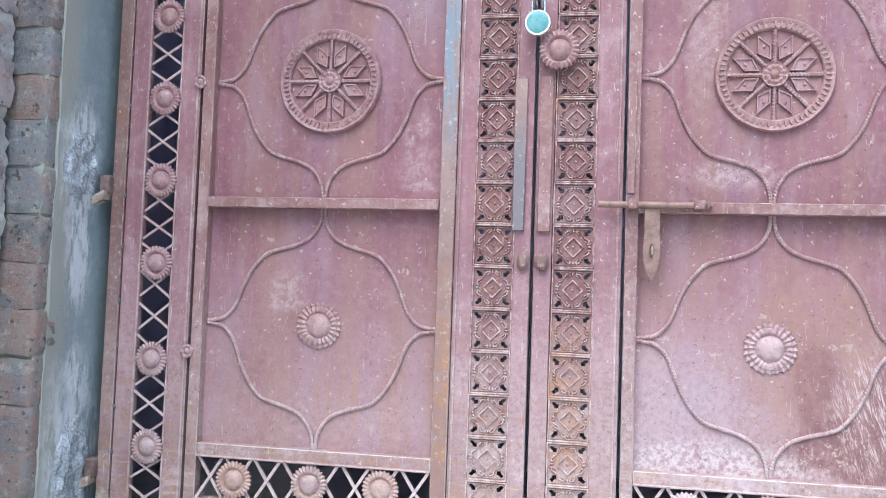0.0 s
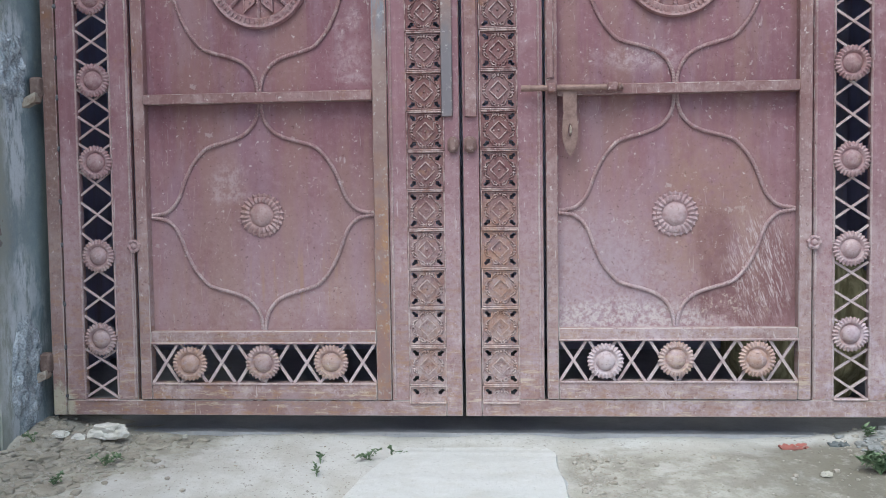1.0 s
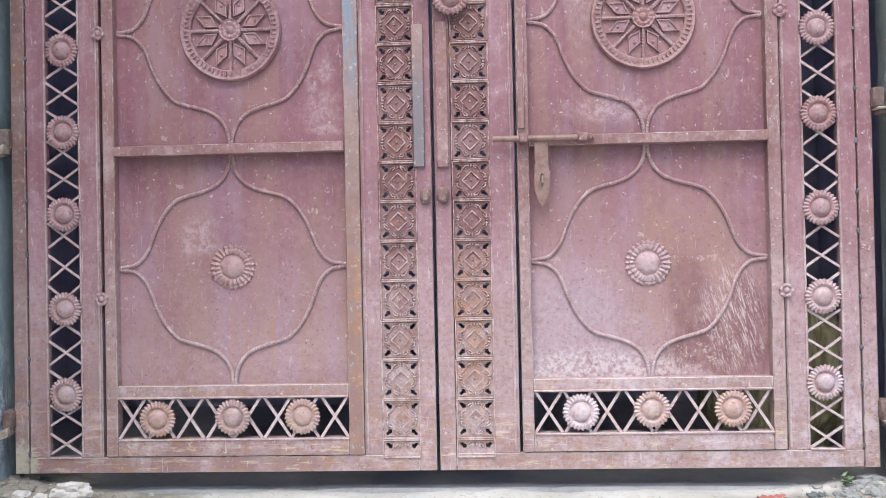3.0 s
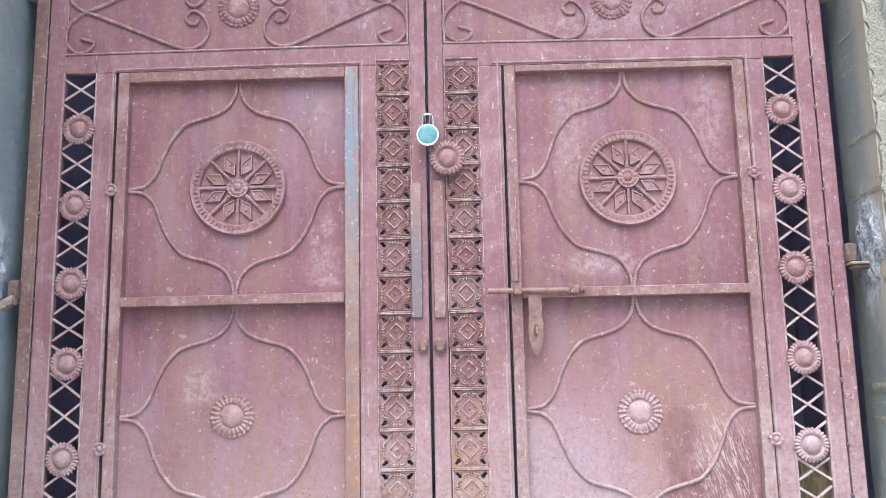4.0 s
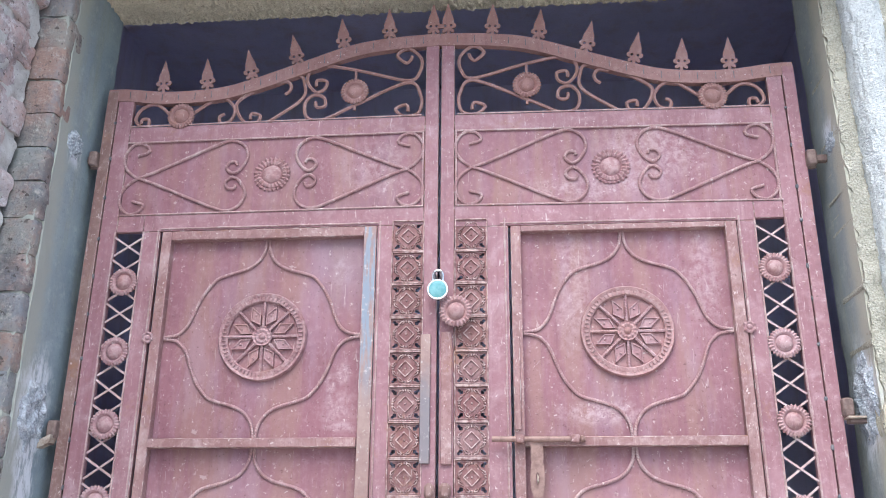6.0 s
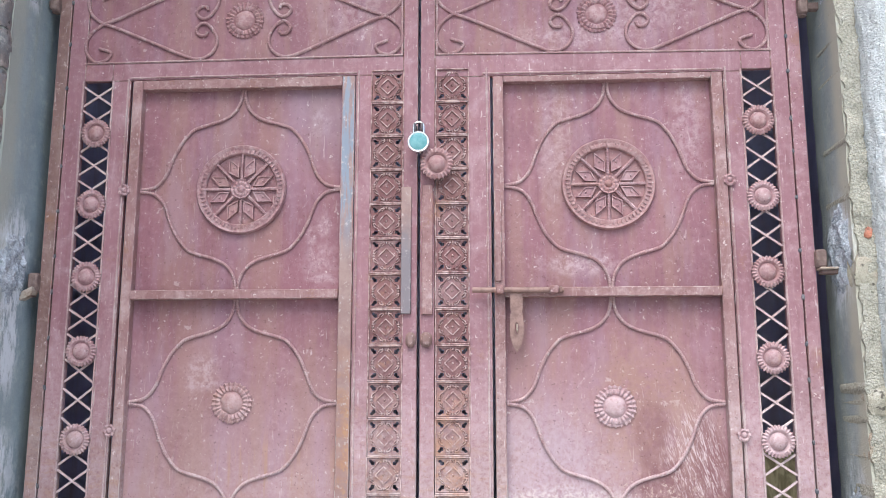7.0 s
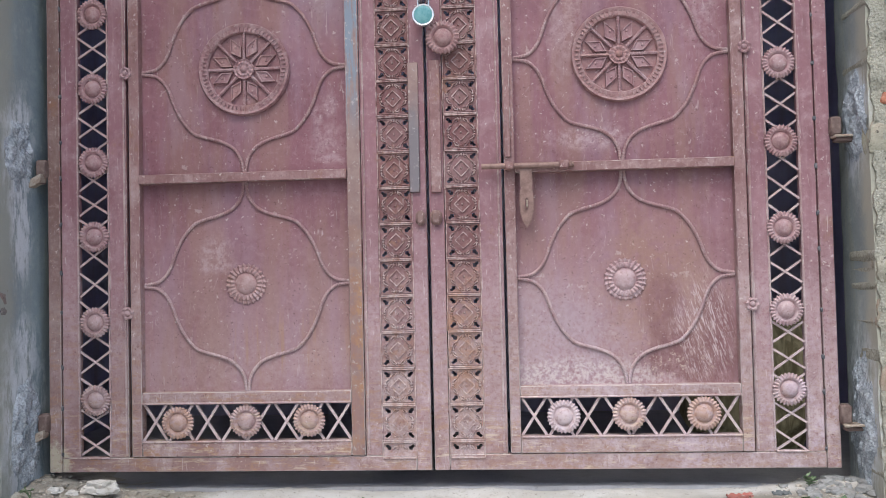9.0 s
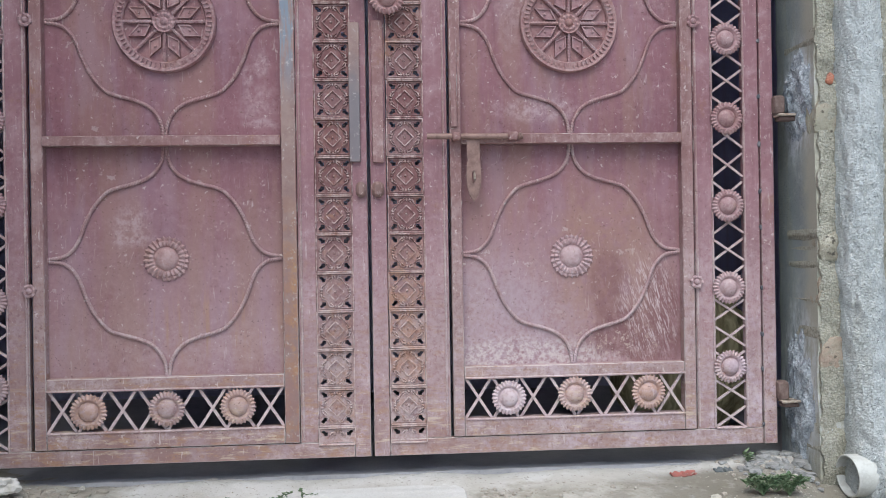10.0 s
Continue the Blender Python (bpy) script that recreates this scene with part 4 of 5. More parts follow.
    wicket(leaf, s, d, X, bar)
    return leaf


def wicket(leaf, s, d, X, bar):
    """The wicket door of one leaf, with its panels, lattice and ornaments."""
    inner = steel_bare if s < 0 else paint_frame
    door = part("wicket_door", boxes((X(d["pan0"] - 0.001), X(d["pan1"] + 0.001), SHEET, SHEET + 0.004, d["rail"] - 0.02, 1.66), bevel=0), paint_panel, leaf, "wicket door with two ogee-framed sheet panels", True, True)

    def piece(name, x0, x1, z0, z1, mat, y0=-0.006, y1=0.03, label=""):
        return part(name, box(bmesh.new(), X(x0), X(x1), y0, y1, z0, z1, 0.0022, 1, 1), mat, door, label, True, True)

    piece("door_stile", d["wk0"], d["pan0"], d["low"], d["out"], inner, label="bare worn steel stile" if s < 0 else "")
    piece("door_stile", d["pan1"], d["wk1"], d["low"], d["out"], paint_frame)
    piece("door_rail", d["pan0"] + 0.0005, d["pan1"] - 0.0005, d["low"], d["open0"], paint_frame)
    piece("door_rail", d["pan0"] + 0.0005, d["pan1"] - 0.0005, d["open1"], d["rail"], paint_frame)
    piece("door_rail", d["pan0"] + 0.0005, d["pan1"] - 0.0005, WK_TOP, d["out"], paint_frame)
    piece("cross_bar", d["pan0"] + 0.0005, d["pan1"] - 0.0005, BAR0, BAR1, paint_frame, -0.016, SHEET - 0.001)
    if s > 0:
        piece("stop_strip", d["wk0"] + 0.002, d["wk0"] + 0.022, BAR1 + 0.02, 1.3, paint_frame, -0.013, -0.0065)
    # lower lattice
    n, low, high = 8, d["open0"], d["open1"]
    w = (d["pan1"] - d["pan0"]) / n
    for i in range(n):
        xc = d["pan0"] + w * (i + 0.5)
        for k, sg in enumerate((-1, 1)):
            lean = random.uniform(-0.003, 0.003)
            bm = sweep(bmesh.new(), line((X(xc - 0.45 * w + lean), 0.001 + 0.004 * k, low if sg > 0 else high), (X(xc + 0.45 * w + lean), 0.001 + 0.004 * k, high if sg > 0 else low), 0.2), 0.0056, 4, 0, 0.0042)
            part("lattice_bar", bm, paint_lattice, door, "", False, True)
    for u, z in d["low_flowers"]:
        shared("sunflower_rosette", low_flower, door, (X(u), -0.004, z), (random.uniform(-0.05, 0.05), random.uniform(-3, 3), random.uniform(-0.05, 0.05)))
    for zz in (low - 0.003, high + 0.003):
        bm = sweep(bmesh.new(), line((X(d["pan0"]), -0.0065, zz), (X(d["pan1"]), -0.0065, zz), 0.0022), 0.0034, 6, 0, None, 0.785, 0.22)
        part("twisted_bead", bm, paint_bead, door, "", True, True)
    # ogee frames
    cx = (d["pan0"] + d["pan1"]) / 2
    hw = (d["pan1"] - d["pan0"]) / 2 - 0.001
    for z0, z1, zc in ((d["rail"], BAR0, 0.65), (BAR1, WK_TOP, 1.318)):
        for lineup in ogee(X(cx), zc, hw, 1.0):
            lineup = [Vector((p.x, SHEET - 0.0035, zc + (p.z - zc) * ((z1 - zc) if p.z > zc else (zc - z0)))) for p in lineup]
            lineup = even(lineup, 0.0022)
            part("ogee_moulding", sweep(bmesh.new(), lineup, 0.0051, 8, 0, None, 0.785, 0.24), paint_scroll, door, "", True, True)
    # rosette and wheel medallion
    shared("petal_rosette", panel_flower, door, (X(d["eye"][0]), SHEET + 0.0005, d["eye"][1]), (0, random.uniform(-1, 1), 0))
    wx = -0.567 if s < 0 else 0.5875
    rim = shared("wheel_medallion", wheel_rim, door, (wx, SHEET, 1.3185), None, None, "round wheel medallion with eight spokes")
    for k in range(8):
        a = math.tau * k / 8
        shared("spoke", wheel_spoke, door, (wx, SHEET - 0.002, 1.3185), (0, a, 0))
        if k % 2 == 0:
            for f in (1, -1):
                shared("lozenge", wheel_loz, door, (wx, SHEET - 0.002, 1.3185), (0, a, 0), (1, 1, f))
    shared("hub", wheel_hub, door, (wx, SHEET - 0.002, 1.3185))
    # small flowers over the hinge line
    for z in ((1.32, 0.558) if s > 0 else (1.316, 0.567)):
        shared("small_flower", small_flower, door, (X(0.951 if s > 0 else 0.939), -0.004, z), (0, random.uniform(-1, 1), 0))
    if s > 0:
        # sliding bolt with keepers and a hanging hasp
        rod = sweep(bmesh.new(), line((0.166, -0.029, 0.985), (0.44, -0.029, 0.984), 0.02), 0.0085, 12)
        bolt = part("sliding_bolt", rod, metal_brass, door, "rubbed iron sliding bolt with a hanging hasp")
        for x0, x1 in ((0.237, 0.262), (0.397, 0.425)):
            part("keeper", boxes((x0, x1, -0.042, -0.005, 0.972, 0.997), bevel=0.004), paint_frame, bolt)
        part("bolt_knob", boxes((0.425, 0.437, -0.041, -0.018, 0.976, 0.994), bevel=0.004), metal_brass, bolt)
        outline = [(0.0185, 0.0), (0.0185, -0.052), (0.0145, -0.058), (0.019, -0.064), (0.021, -0.1), (0.02, -0.13), (0.012, -0.158), (0.0, -0.178)]
        pts = [(x, z) for x, z in outline] + [(-x, z) for x, z in reversed(outline[:-1])]
        bm = bmesh.new()
        edges = []
        for ring in (pts, [(0.0055 * math.cos(a), -0.106 + 0.019 * math.sin(a)) for a in [math.tau * i / 14 for i in range(14)]]):
            vs = [bm.verts.new((0.298 + x, -0.026, 0.976 + z)) for x, z in ring]
            edges += [bm.edges.new((a, b)) for a, b in zip(vs, vs[1:] + vs[:1])]
        bmesh.ops.triangle_fill(bm, use_beauty=True, use_dissolve=False, edges=edges)
        made = bmesh.ops.extrude_face_region(bm, geom=list(bm.faces))["geom"]
        for v in made:
            if isinstance(v, bmesh.types.BMVert):
                v.co.y += 0.005
        part("hasp", bm, metal_brass, bolt)
        staple = catmull([(0.2985, -0.014, 0.854), (0.2985, -0.036, 0.86), (0.2985, -0.04, 0.87), (0.2985, -0.036, 0.88), (0.2985, -0.014, 0.886)], 5)
        bm = bmesh.new()
        for p, q in zip(staple, staple[1:]):
            sweep(bm, [p, q + Vector((0.0001, 0, 0.0001))], 0.0035, 6)
        part("staple", bm, metal_plate, bolt)


leaf_right = gate_leaf(1)
leaf_left = gate_leaf(-1)

# meeting strips, latch cups and the boss by the lock
part("pull_strip", boxes((-0.053, -0.022, -0.012, -0.0005, 0.916, 1.312), bevel=0.002), steel_bare, leaf_left, "bare grey steel pull strip")
part("latch_cup", boxes((-0.037, -0.007, -0.02, -0.0005, 0.815, 0.86), bevel=0.009), paint_edge, leaf_left)
part("pull_strip", boxes((0.0115, 0.0445, -0.012, -0.0005, 0.914, 1.318), bevel=0.002), paint_frame, leaf_right)
part("latch_cup", boxes((0.008, 0.043, -0.02, -0.0005, 0.815, 0.86), bevel=0.009), paint_edge, leaf_right)
shared("sunflower_boss", boss_flower, leaf_right, (0.058, -0.022, 1.38), None, None, "raised sunflower boss beside the lock")
part("boss_stem", boxes((0.043, 0.073, -0.022, 0.0, 1.365, 1.395), bevel=0.003), paint_frame, leaf_right)


def padlock():
    lock = thing("padlock", (0.003, -0.045, 1.444), "closed round chrome padlock with a turquoise face on the gate", "padlock")
    body = radial([0, 0.027, 0.028, 0.0325, 0.0345, 0.0345, 0.033, 0.0], [0.0105, 0.0105, 0.0115, 0.012, 0.0035, -0.0035, -0.012, -0.012], 48)
    for v in body.verts:
        v.co += Vector((0.003, -0.045, 1.444))
    part("body", body, metal_chrome, lock)
    face = radial([0, 0.01, 0.02, 0.0262, 0.027], [0.0135, 0.0132, 0.0125, 0.0118, 0.0105], 40)
    for v in face.verts:
        v.co += Vector((0.003, -0.045, 1.444))
    part("face", face, lock_face, lock)
    arc = [(-0.0155, 1.469), (-0.0155, 1.494)] + [(0.0155 * math.cos(a), 1.494 + 0.0155 * math.sin(a)) for a in [math.pi * (1 - i / 10) for i in range(1, 10)]] + [(0.0155, 1.494), (0.0155, 1.469)]
    part("shackle", sweep(bmesh.new(), [Vector((0.003 + x, -0.045, z)) for x, z in arc], 0.0042, 10), metal_chrome, lock)
    for x in (-0.008, 0.014):
        bm = boxes((x - 0.003, x + 0.003, -0.056, 0.0, 1.481, 1.504), bevel=0.002)
        part("lug", bm, metal_weld, leaf_left if x < 0 else leaf_right, "dark iron locking lug")
    return lock


padlock()


# ---- hinges in the piers ----
def hinge(s, z, wall_x, small=False):
    leaf = leaf_right if s > 0 else leaf_left
    e = SIDE[s]["edge"]
    ob = part("gate_hinge", boxes((s * (e - 0.004), s * (e + 0.026), -0.03, 0.018, z - 0.03, z + 0.024), bevel=0.005), metal_hinge, leaf, "rusty iron hinge set in the pier")
    part("pin", sweep(bmesh.new(), line((s * (e + 0.012), -0.008, z - 0.034), (s * (e + 0.012), -0.008, z + 0.0255), 0.02), 0.013, 12), metal_hinge, ob)
    if not small:
        bm = boxes((s * (e + 0.0), s * (wall_x + 0.03), -0.045, -0.005, z - 0.036, z - 0.029), bevel=0.002)
        if s < 0:
            for v in bm.verts:
                v.co.z += (0.008 if v.co.z > z - 0.032 else -0.008) - 0.45 * (abs(v.co.x) - e)
        part("wall_plate", crumple(bm, 0.006, 30, z), metal_plate, ob, "bent pale iron plate")
        part("lug", boxes((s * (e + 0.006), s * (wall_x + 0.02), -0.035, 0.0, z - 0.05, z - 0.037), bevel=0.003), metal_hinge, ob)
    else:
        part("lug", boxes((s * (e + 0.01), s * (wall_x + 0.03), -0.012, 0.012, z - 0.012, z + 0.012), bevel=0.004), metal_hinge, ob)
    return ob


WALL_L, WALL_R, FRONT_L, FRONT_R, BACK, SOFFIT = -1.233, 1.252, -0.25, -0.135, 0.1, 2.585
for z, small in ((1.075, False), (0.238, False), (1.874, True)):
    hinge(1, z, WALL_R, small)
for z, small in ((1.026, False), (0.236, False), (1.955, True)):
    hinge(-1, z, -WALL_L, small)


def patch(s, y, z, ry, rz, thick, seed):
    """A lump of rough cement round a hinge, fading into the reveal."""
    x = WALL_R if s > 0 else WALL_L
    bm = bmesh.new()
    n = 44
    grid = []
    for i in range(n + 1):
        row = []
        for j in range(n + 1):
            a, b = i / n * 2 - 1, j / n * 2 - 1
            r = math.hypot(a, b) + 0.35 * noise.noise(Vector((a * 2.2, b * 2.2, seed))) + 0.12 * noise.noise(Vector((a * 7, b * 7, seed)))
            f = 0.6 + 0.6 * noise.fractal(Vector((a * 4, b * 4, seed + 3)), 0.9, 2.0, 4)
            d = thick * min(1.0, max(0.0, (0.95 - r) / 0.35)) * max(0.15, f) - 0.006 * (1 if r > 0.93 else 0)
            row.append(bm.verts.new((x - s * d, y + a * ry * 1.1, z + b * rz * 1.1)))
        grid.append(row)
    for i in range(n):
        for j in range(n):
            bm.faces.new((grid[i][j], grid[i + 1][j], grid[i + 1][j + 1], grid[i][j + 1]))
    return alone("cement_patch", bm, cement_patch, "rough blue-white cement smeared on the pier round a gate hinge", "cement patch", "cement patches")


patch(1, -0.03, 1.09, 0.085, 0.13, 0.018, 1.0)
patch(1, -0.02, 0.22, 0.085, 0.18, 0.02, 2.0)
patch(1, -0.06, 1.9, 0.035, 0.035, 0.012, 6.0)
patch(-1, -0.1, 1.06, 0.075, 0.11, 0.016, 3.0)
patch(-1, -0.07, 0.21, 0.08, 0.16, 0.02, 4.0)
patch(-1, -0.11, 1.965, 0.04, 0.05, 0.022, 5.0)


# ---- piers, walls and lintel ----
def wall(name, bm, mat, label):
    return alone(name, bm, mat, label, "wall", "", "structure")


TOPZ = 3.6
wall("wall_left", slab_grid((WALL_L, FRONT_L + 0.045, -0.3), (0, BACK - FRONT_L - 0.045, 0), (0, 0, TOPZ + 0.3), 22, 150, 0.3, 0.004, 5.0, 2.0), plaster_left, "grey-green plastered reveal of the brick gate pier")
wall("wall_right", slab_grid((WALL_R, BACK, -0.3), (0, FRONT_R - BACK + 0.004, 0), (0, 0, TOPZ + 0.3), 16, 150, 0.3, 0.004, 5.0, 4.0), plaster_right, "grey plastered reveal of the gate pier")
face_right = wall("wall_right_front", slab_grid((WALL_R + 0.005, FRONT_R - 0.004, -0.4), (0.5, 0, 0), (0, 0, TOPZ + 0.4), 60, 460, 0.18, 0.011, 16.0, 6.0), mortar_right, "pale rough mortar over brick on the pier's front")
wall("wall_right_far", slab_grid((WALL_R + 0.5, FRONT_R - 0.002, -0.4), (2.1, 0, 0), (0, 0, TOPZ + 0.4), 60, 120, 0.18, 0.009, 7.0, 6.0), mortar_right, "pale rough mortar over brick beside the pier")


def lintel():
    # front edge carried past the piers, out of view, to shade the upper gate
    bm = slab_grid((WALL_L - 0.1, BACK + 0.02, SOFFIT), (2.7, 0, 0), (0, -0.52, 0), 420, 70, 0.5, 0.012, 60.0, 8.0)
    return alone("lintel", bm, lintel_concrete, "rough tan concrete lintel over the gate opening", "lintel", "", "structure")


lintel()
wall("wall_over", boxes((-1.6, 3.8, FRONT_R + 0.004, BACK - 0.01, 3.08, TOPZ + 0.6), bevel=0), mortar_right, "pale mortar wall above the lintel")

# dim yard room behind the gate
wall("wall_room_left", boxes((-1.75, -1.6, BACK + 0.005, 4.4, -0.3, 3.3), bevel=0), inner_plaster, "dim plastered wall behind the gate")
wall("wall_room_right", boxes((1.6, 1.75, BACK + 0.005, 4.4, -0.3, 3.3), bevel=0), inner_plaster, "dim plastered wall behind the gate")
wall("wall_room_back", boxes((-1.595, 1.595, 1.5, 1.65, -0.3, 3.3), bevel=0), inner_plaster, "dim plastered back wall behind the gate")
alone("ceiling", boxes((-1.75, 1.75, BACK + 0.03, 4.4, 3.05, 3.2), bevel=0), inner_plaster, "dim flat ceiling behind the gate", "ceiling", "", "structure")
# sheet added over the ground to deepen the shade seen below the gate
alone("floor", slab_grid((-1.6, 0.035, 0.02), (3.2, 0, 0), (0, 1.465, 0), 80, 40, 0.03, 0.004, 6.0, 2.0), shade_floor, "grey floor sheet behind the gate, toned down for shade", "floor", "", "structure")
wall("wall_left_return", boxes((-1.6, -1.545, FRONT_L + 0.01, BACK, -0.3, 4.2), bevel=0), mortar, "plain mortar core of the gate pier")


# ---- brickwork on the left pier and side wall ----
def brick_mesh(l, w, h, seed, rough=0.006, round_x=0.004, cuts=6):
    """A worn brick: rounded arrises, spalled faces, crumbled ends."""
    bm = bmesh.new()
    bmesh.ops.create_cube(bm, size=1.0)
    bmesh.ops.subdivide_edges(bm, edges=list(bm.edges), cuts=cuts, use_grid_fill=True)
    for v in bm.verts:
        c = v.co.copy()
        p = Vector((c.x * l, c.y * w, c.z * h))
        # pull the upright arrises in to a rounded corner
        q = Vector((max(0.0, abs(p.x) - (l / 2 - round_x)), max(0.0, abs(p.y) - (w / 2 - round_x)), 0))
        if q.length > round_x:
            k = round_x / q.length
            p.x = math.copysign(l / 2 - round_x + q.x * k, p.x) if q.x else p.x
            p.y = math.copysign(w / 2 - round_x + q.y * k, p.y) if q.y else p.y
        if abs(c.z) > 0.49:
            p.x -= math.copysign(0.003, p.x) * (abs(c.x) > 0.3)
            p.y -= math.copysign(0.003, p.y) * (abs(c.y) > 0.3)
        v.co = p
    crumple(bm, rough, 8, seed)
    crumple(bm, rough * 0.8, 30, seed + 5)
    crumple(bm, rough * 0.45, 75, seed + 9)
    return mesh_of("brick", bm, None)


COURSE = 0.122
pier_core = wall("wall_pier_front", slab_grid((-1.56, FRONT_L + 0.008, -0.3), (WALL_L - 0.012 + 1.56, 0, 0), (0, 0, TOPZ + 0.3), 40, 420, 0.16, 0.007, 22.0, 3.0), plaster_left, "mortared brick face of the gate pier, worn and dirty")
pier_bricks = [brick_mesh(0.14, 0.11, 0.1175, 3.0 + i, 0.0042, 0.022) for i in range(7)]
for me in pier_bricks:
    me.materials.append(brick_dirty)
for i in range(30):
    z = 0.0 + COURSE * (i - 1) + random.uniform(-0.003, 0.003)
    x = WALL_L - 0.074 + random.uniform(-0.003, 0.003)
    shared("brick", pier_bricks[i % 7], pier_core, (x, FRONT_L + 0.052 + random.uniform(-0.005, 0.004), z), (random.uniform(-0.02, 0.02), random.uniform(-0.025, 0.025), random.uniform(-0.03, 0.03)))

SIDE_X = -1.332
side_wall = wall("wall_side", slab_grid((SIDE_X - 0.005, -2.0, -0.8), (0, 1.98 + FRONT_L, 0), (0, 0, 4.1), 110, 300, 0.22, 0.016, 16.0, 5.0), mortar_pale, "dusty side wall of rough broken brick in pale mortar")
side_bricks = [brick_mesh(0.13, 0.218, 0.108, 20.0 + i, 0.013, 0.012) for i in range(7)]
for me in side_bricks:
    me.materials.append(brick_pale)
for i in range(27):
    for j in range(7):
        y = FRONT_L - 0.115 - 0.23 * j - (0.0 if i % 2 else 0.07) + random.uniform(-0.008, 0.008)
        z = -0.1 + COURSE * i + random.uniform(-0.005, 0.005)
        shared("brick", side_bricks[(i * 5 + j * 3) % 7], side_wall, (SIDE_X - 0.058 + random.uniform(-0.012, 0.01), y, z), (random.uniform(-0.04, 0.04), random.uniform(-0.04, 0.04), random.uniform(-0.05, 0.05)))

# bricks that show through the mortar of the right front
peek = [brick_mesh(0.07, 0.05, 0.08, 40.0 + i, 0.008) for i in range(3)]
for me in peek:
    me.materials.append(brick_faint)
for k, z in enumerate((0.36, 0.53, 0.66, 1.02)):
    shared("brick", peek[k % 3], face_right, (WALL_R + 0.04 + random.uniform(-0.008, 0.008), FRONT_R + 0.02, z), (random.uniform(-0.05, 0.05), 0, random.uniform(-0.05, 0.05)))
chip = brick_mesh(0.02, 0.02, 0.03, 50.0, 0.006)
chip.materials.append(brick_chip)
shared("brick", chip, face_right, (WALL_R + 0.042, FRONT_R + 0.003, 1.125), (0, 0.3, 0))


# ---- rain pipe cased in cement ----
def casing():
    ob = thing("rain_pipe", (1.365, FRONT_R - 0.03, -0.1), "rain pipe cased in rough white cement on the pier", "drain pipe")
    bm = bmesh.new()
    rows, cols = 420, 34
    grid = []
    for j in range(rows + 1):
        z = -0.05 + (TOPZ + 0.05) * j / rows
        row = []
        for i in range(cols + 1):
            a = math.pi * i / cols
            ca, sa = math.cos(a), math.sin(a)
            k = 1 + 0.07 * noise.fractal(Vector((ca * 3, sa * 3, z * 14)), 0.5, 2.0, 5) + 0.05 * noise.noise(Vector((ca * 7, sa * 7, z * 62))) + 0.035 * noise.noise(Vector((ca * 13, sa * 13, z * 118)))
            wob = 0.006 * noise.noise(Vector((0, 3, z * 2.2)))
            k *= 1 + 0.22 * math.exp(-((z - 0.02) / 0.13) ** 2)
            x = 1.368 + 0.026 * min(1.0, max(0.0, (0.6 - z) / 0.5)) + wob - 0.062 * k * math.copysign(abs(ca) ** 0.8, ca)
            y = FRONT_R + 0.015 - 0.085 * k * sa ** 0.7 * (1 + 0.35 * math.exp(-((z - 0.02) / 0.13) ** 2))
            row.append(bm.verts.new((x, y, z)))
        grid.append(row)
    for j in range(rows):
        for i in range(cols):
            bm.faces.new((grid[j][i], grid[j][i + 1], grid[j + 1][i + 1], grid[j + 1][i]))
    part("cement_casing", bm, cement_white, ob)
    # short open pipe end that leans out of the foot
    bm = bmesh.new()
    r0, r1 = 0.058, 0.0535
    axis = Vector((-0.998, -0.06, -0.03)).normalized()
    u = axis.cross(Vector((0, 0, 1))).normalized()
    w = u.cross(axis)
    tip = Vector((1.296, -0.195, 0.026))
    base = tip - axis * 0.07
    rings = []
    for c, r in ((base, r0), (tip - axis * 0.003, r0), (tip, r0 - 0.0015), (tip, r1), (base, r1)):
        rings.append([bm.verts.new(c + (u * math.cos(math.tau * k / 28) + w * math.sin(math.tau * k / 28)) * r) for k in range(28)])
    for a, b in zip(rings, rings[1:]):
        for k in range(28):
            bm.faces.new((a[k], a[(k + 1) % 28], b[(k + 1) % 28], b[k]))
    part("pipe_end", bm, pvc_mat, ob, "grey plastic pipe end, open and dusty")
    return ob


casing()


# ---- ground ----
def ground_z(x, y):
    s = -y
    if s <= 0:
        z = 0.012
    elif s < 0.5:
        z = 0.012 - 0.07 * s
    else:
        t = min(1.0, (s - 0.5) / 3.0)
        z = -0.023 - 0.55 * t * t * (3 - 2 * t)
    z += 0.05 * math.exp(-(((x + 1.27) / 0.2) ** 2) - ((y + 0.02) / 0.25) ** 2)
    z -= 0.055 * math.exp(-(((x - 1.27) / 0.09) ** 2) - ((y + 0.24) / 0.1) ** 2)
    z += 0.03 * math.exp(-(((x - 1.2) / 0.13) ** 2) - ((y + 0.0) / 0.12) ** 2)
    if abs(x) < 2.5 and -2 < y < 1.5:
        p = Vector((x, y, 0))
        rough = math.exp(-(((x + 1.25) / 0.3) ** 2)) + 0.6 * math.exp(-(((x - 1.2) / 0.2) ** 2))
        z += rough * (0.016 * noise.noise(p * 17) + 0.012 * abs(noise.noise(p * 41)))
        z += 0.012 * noise.noise(p * 3.5) + 0.005 * noise.noise(p * 13) + 0.003 * noise.noise(p * 37)
    return z


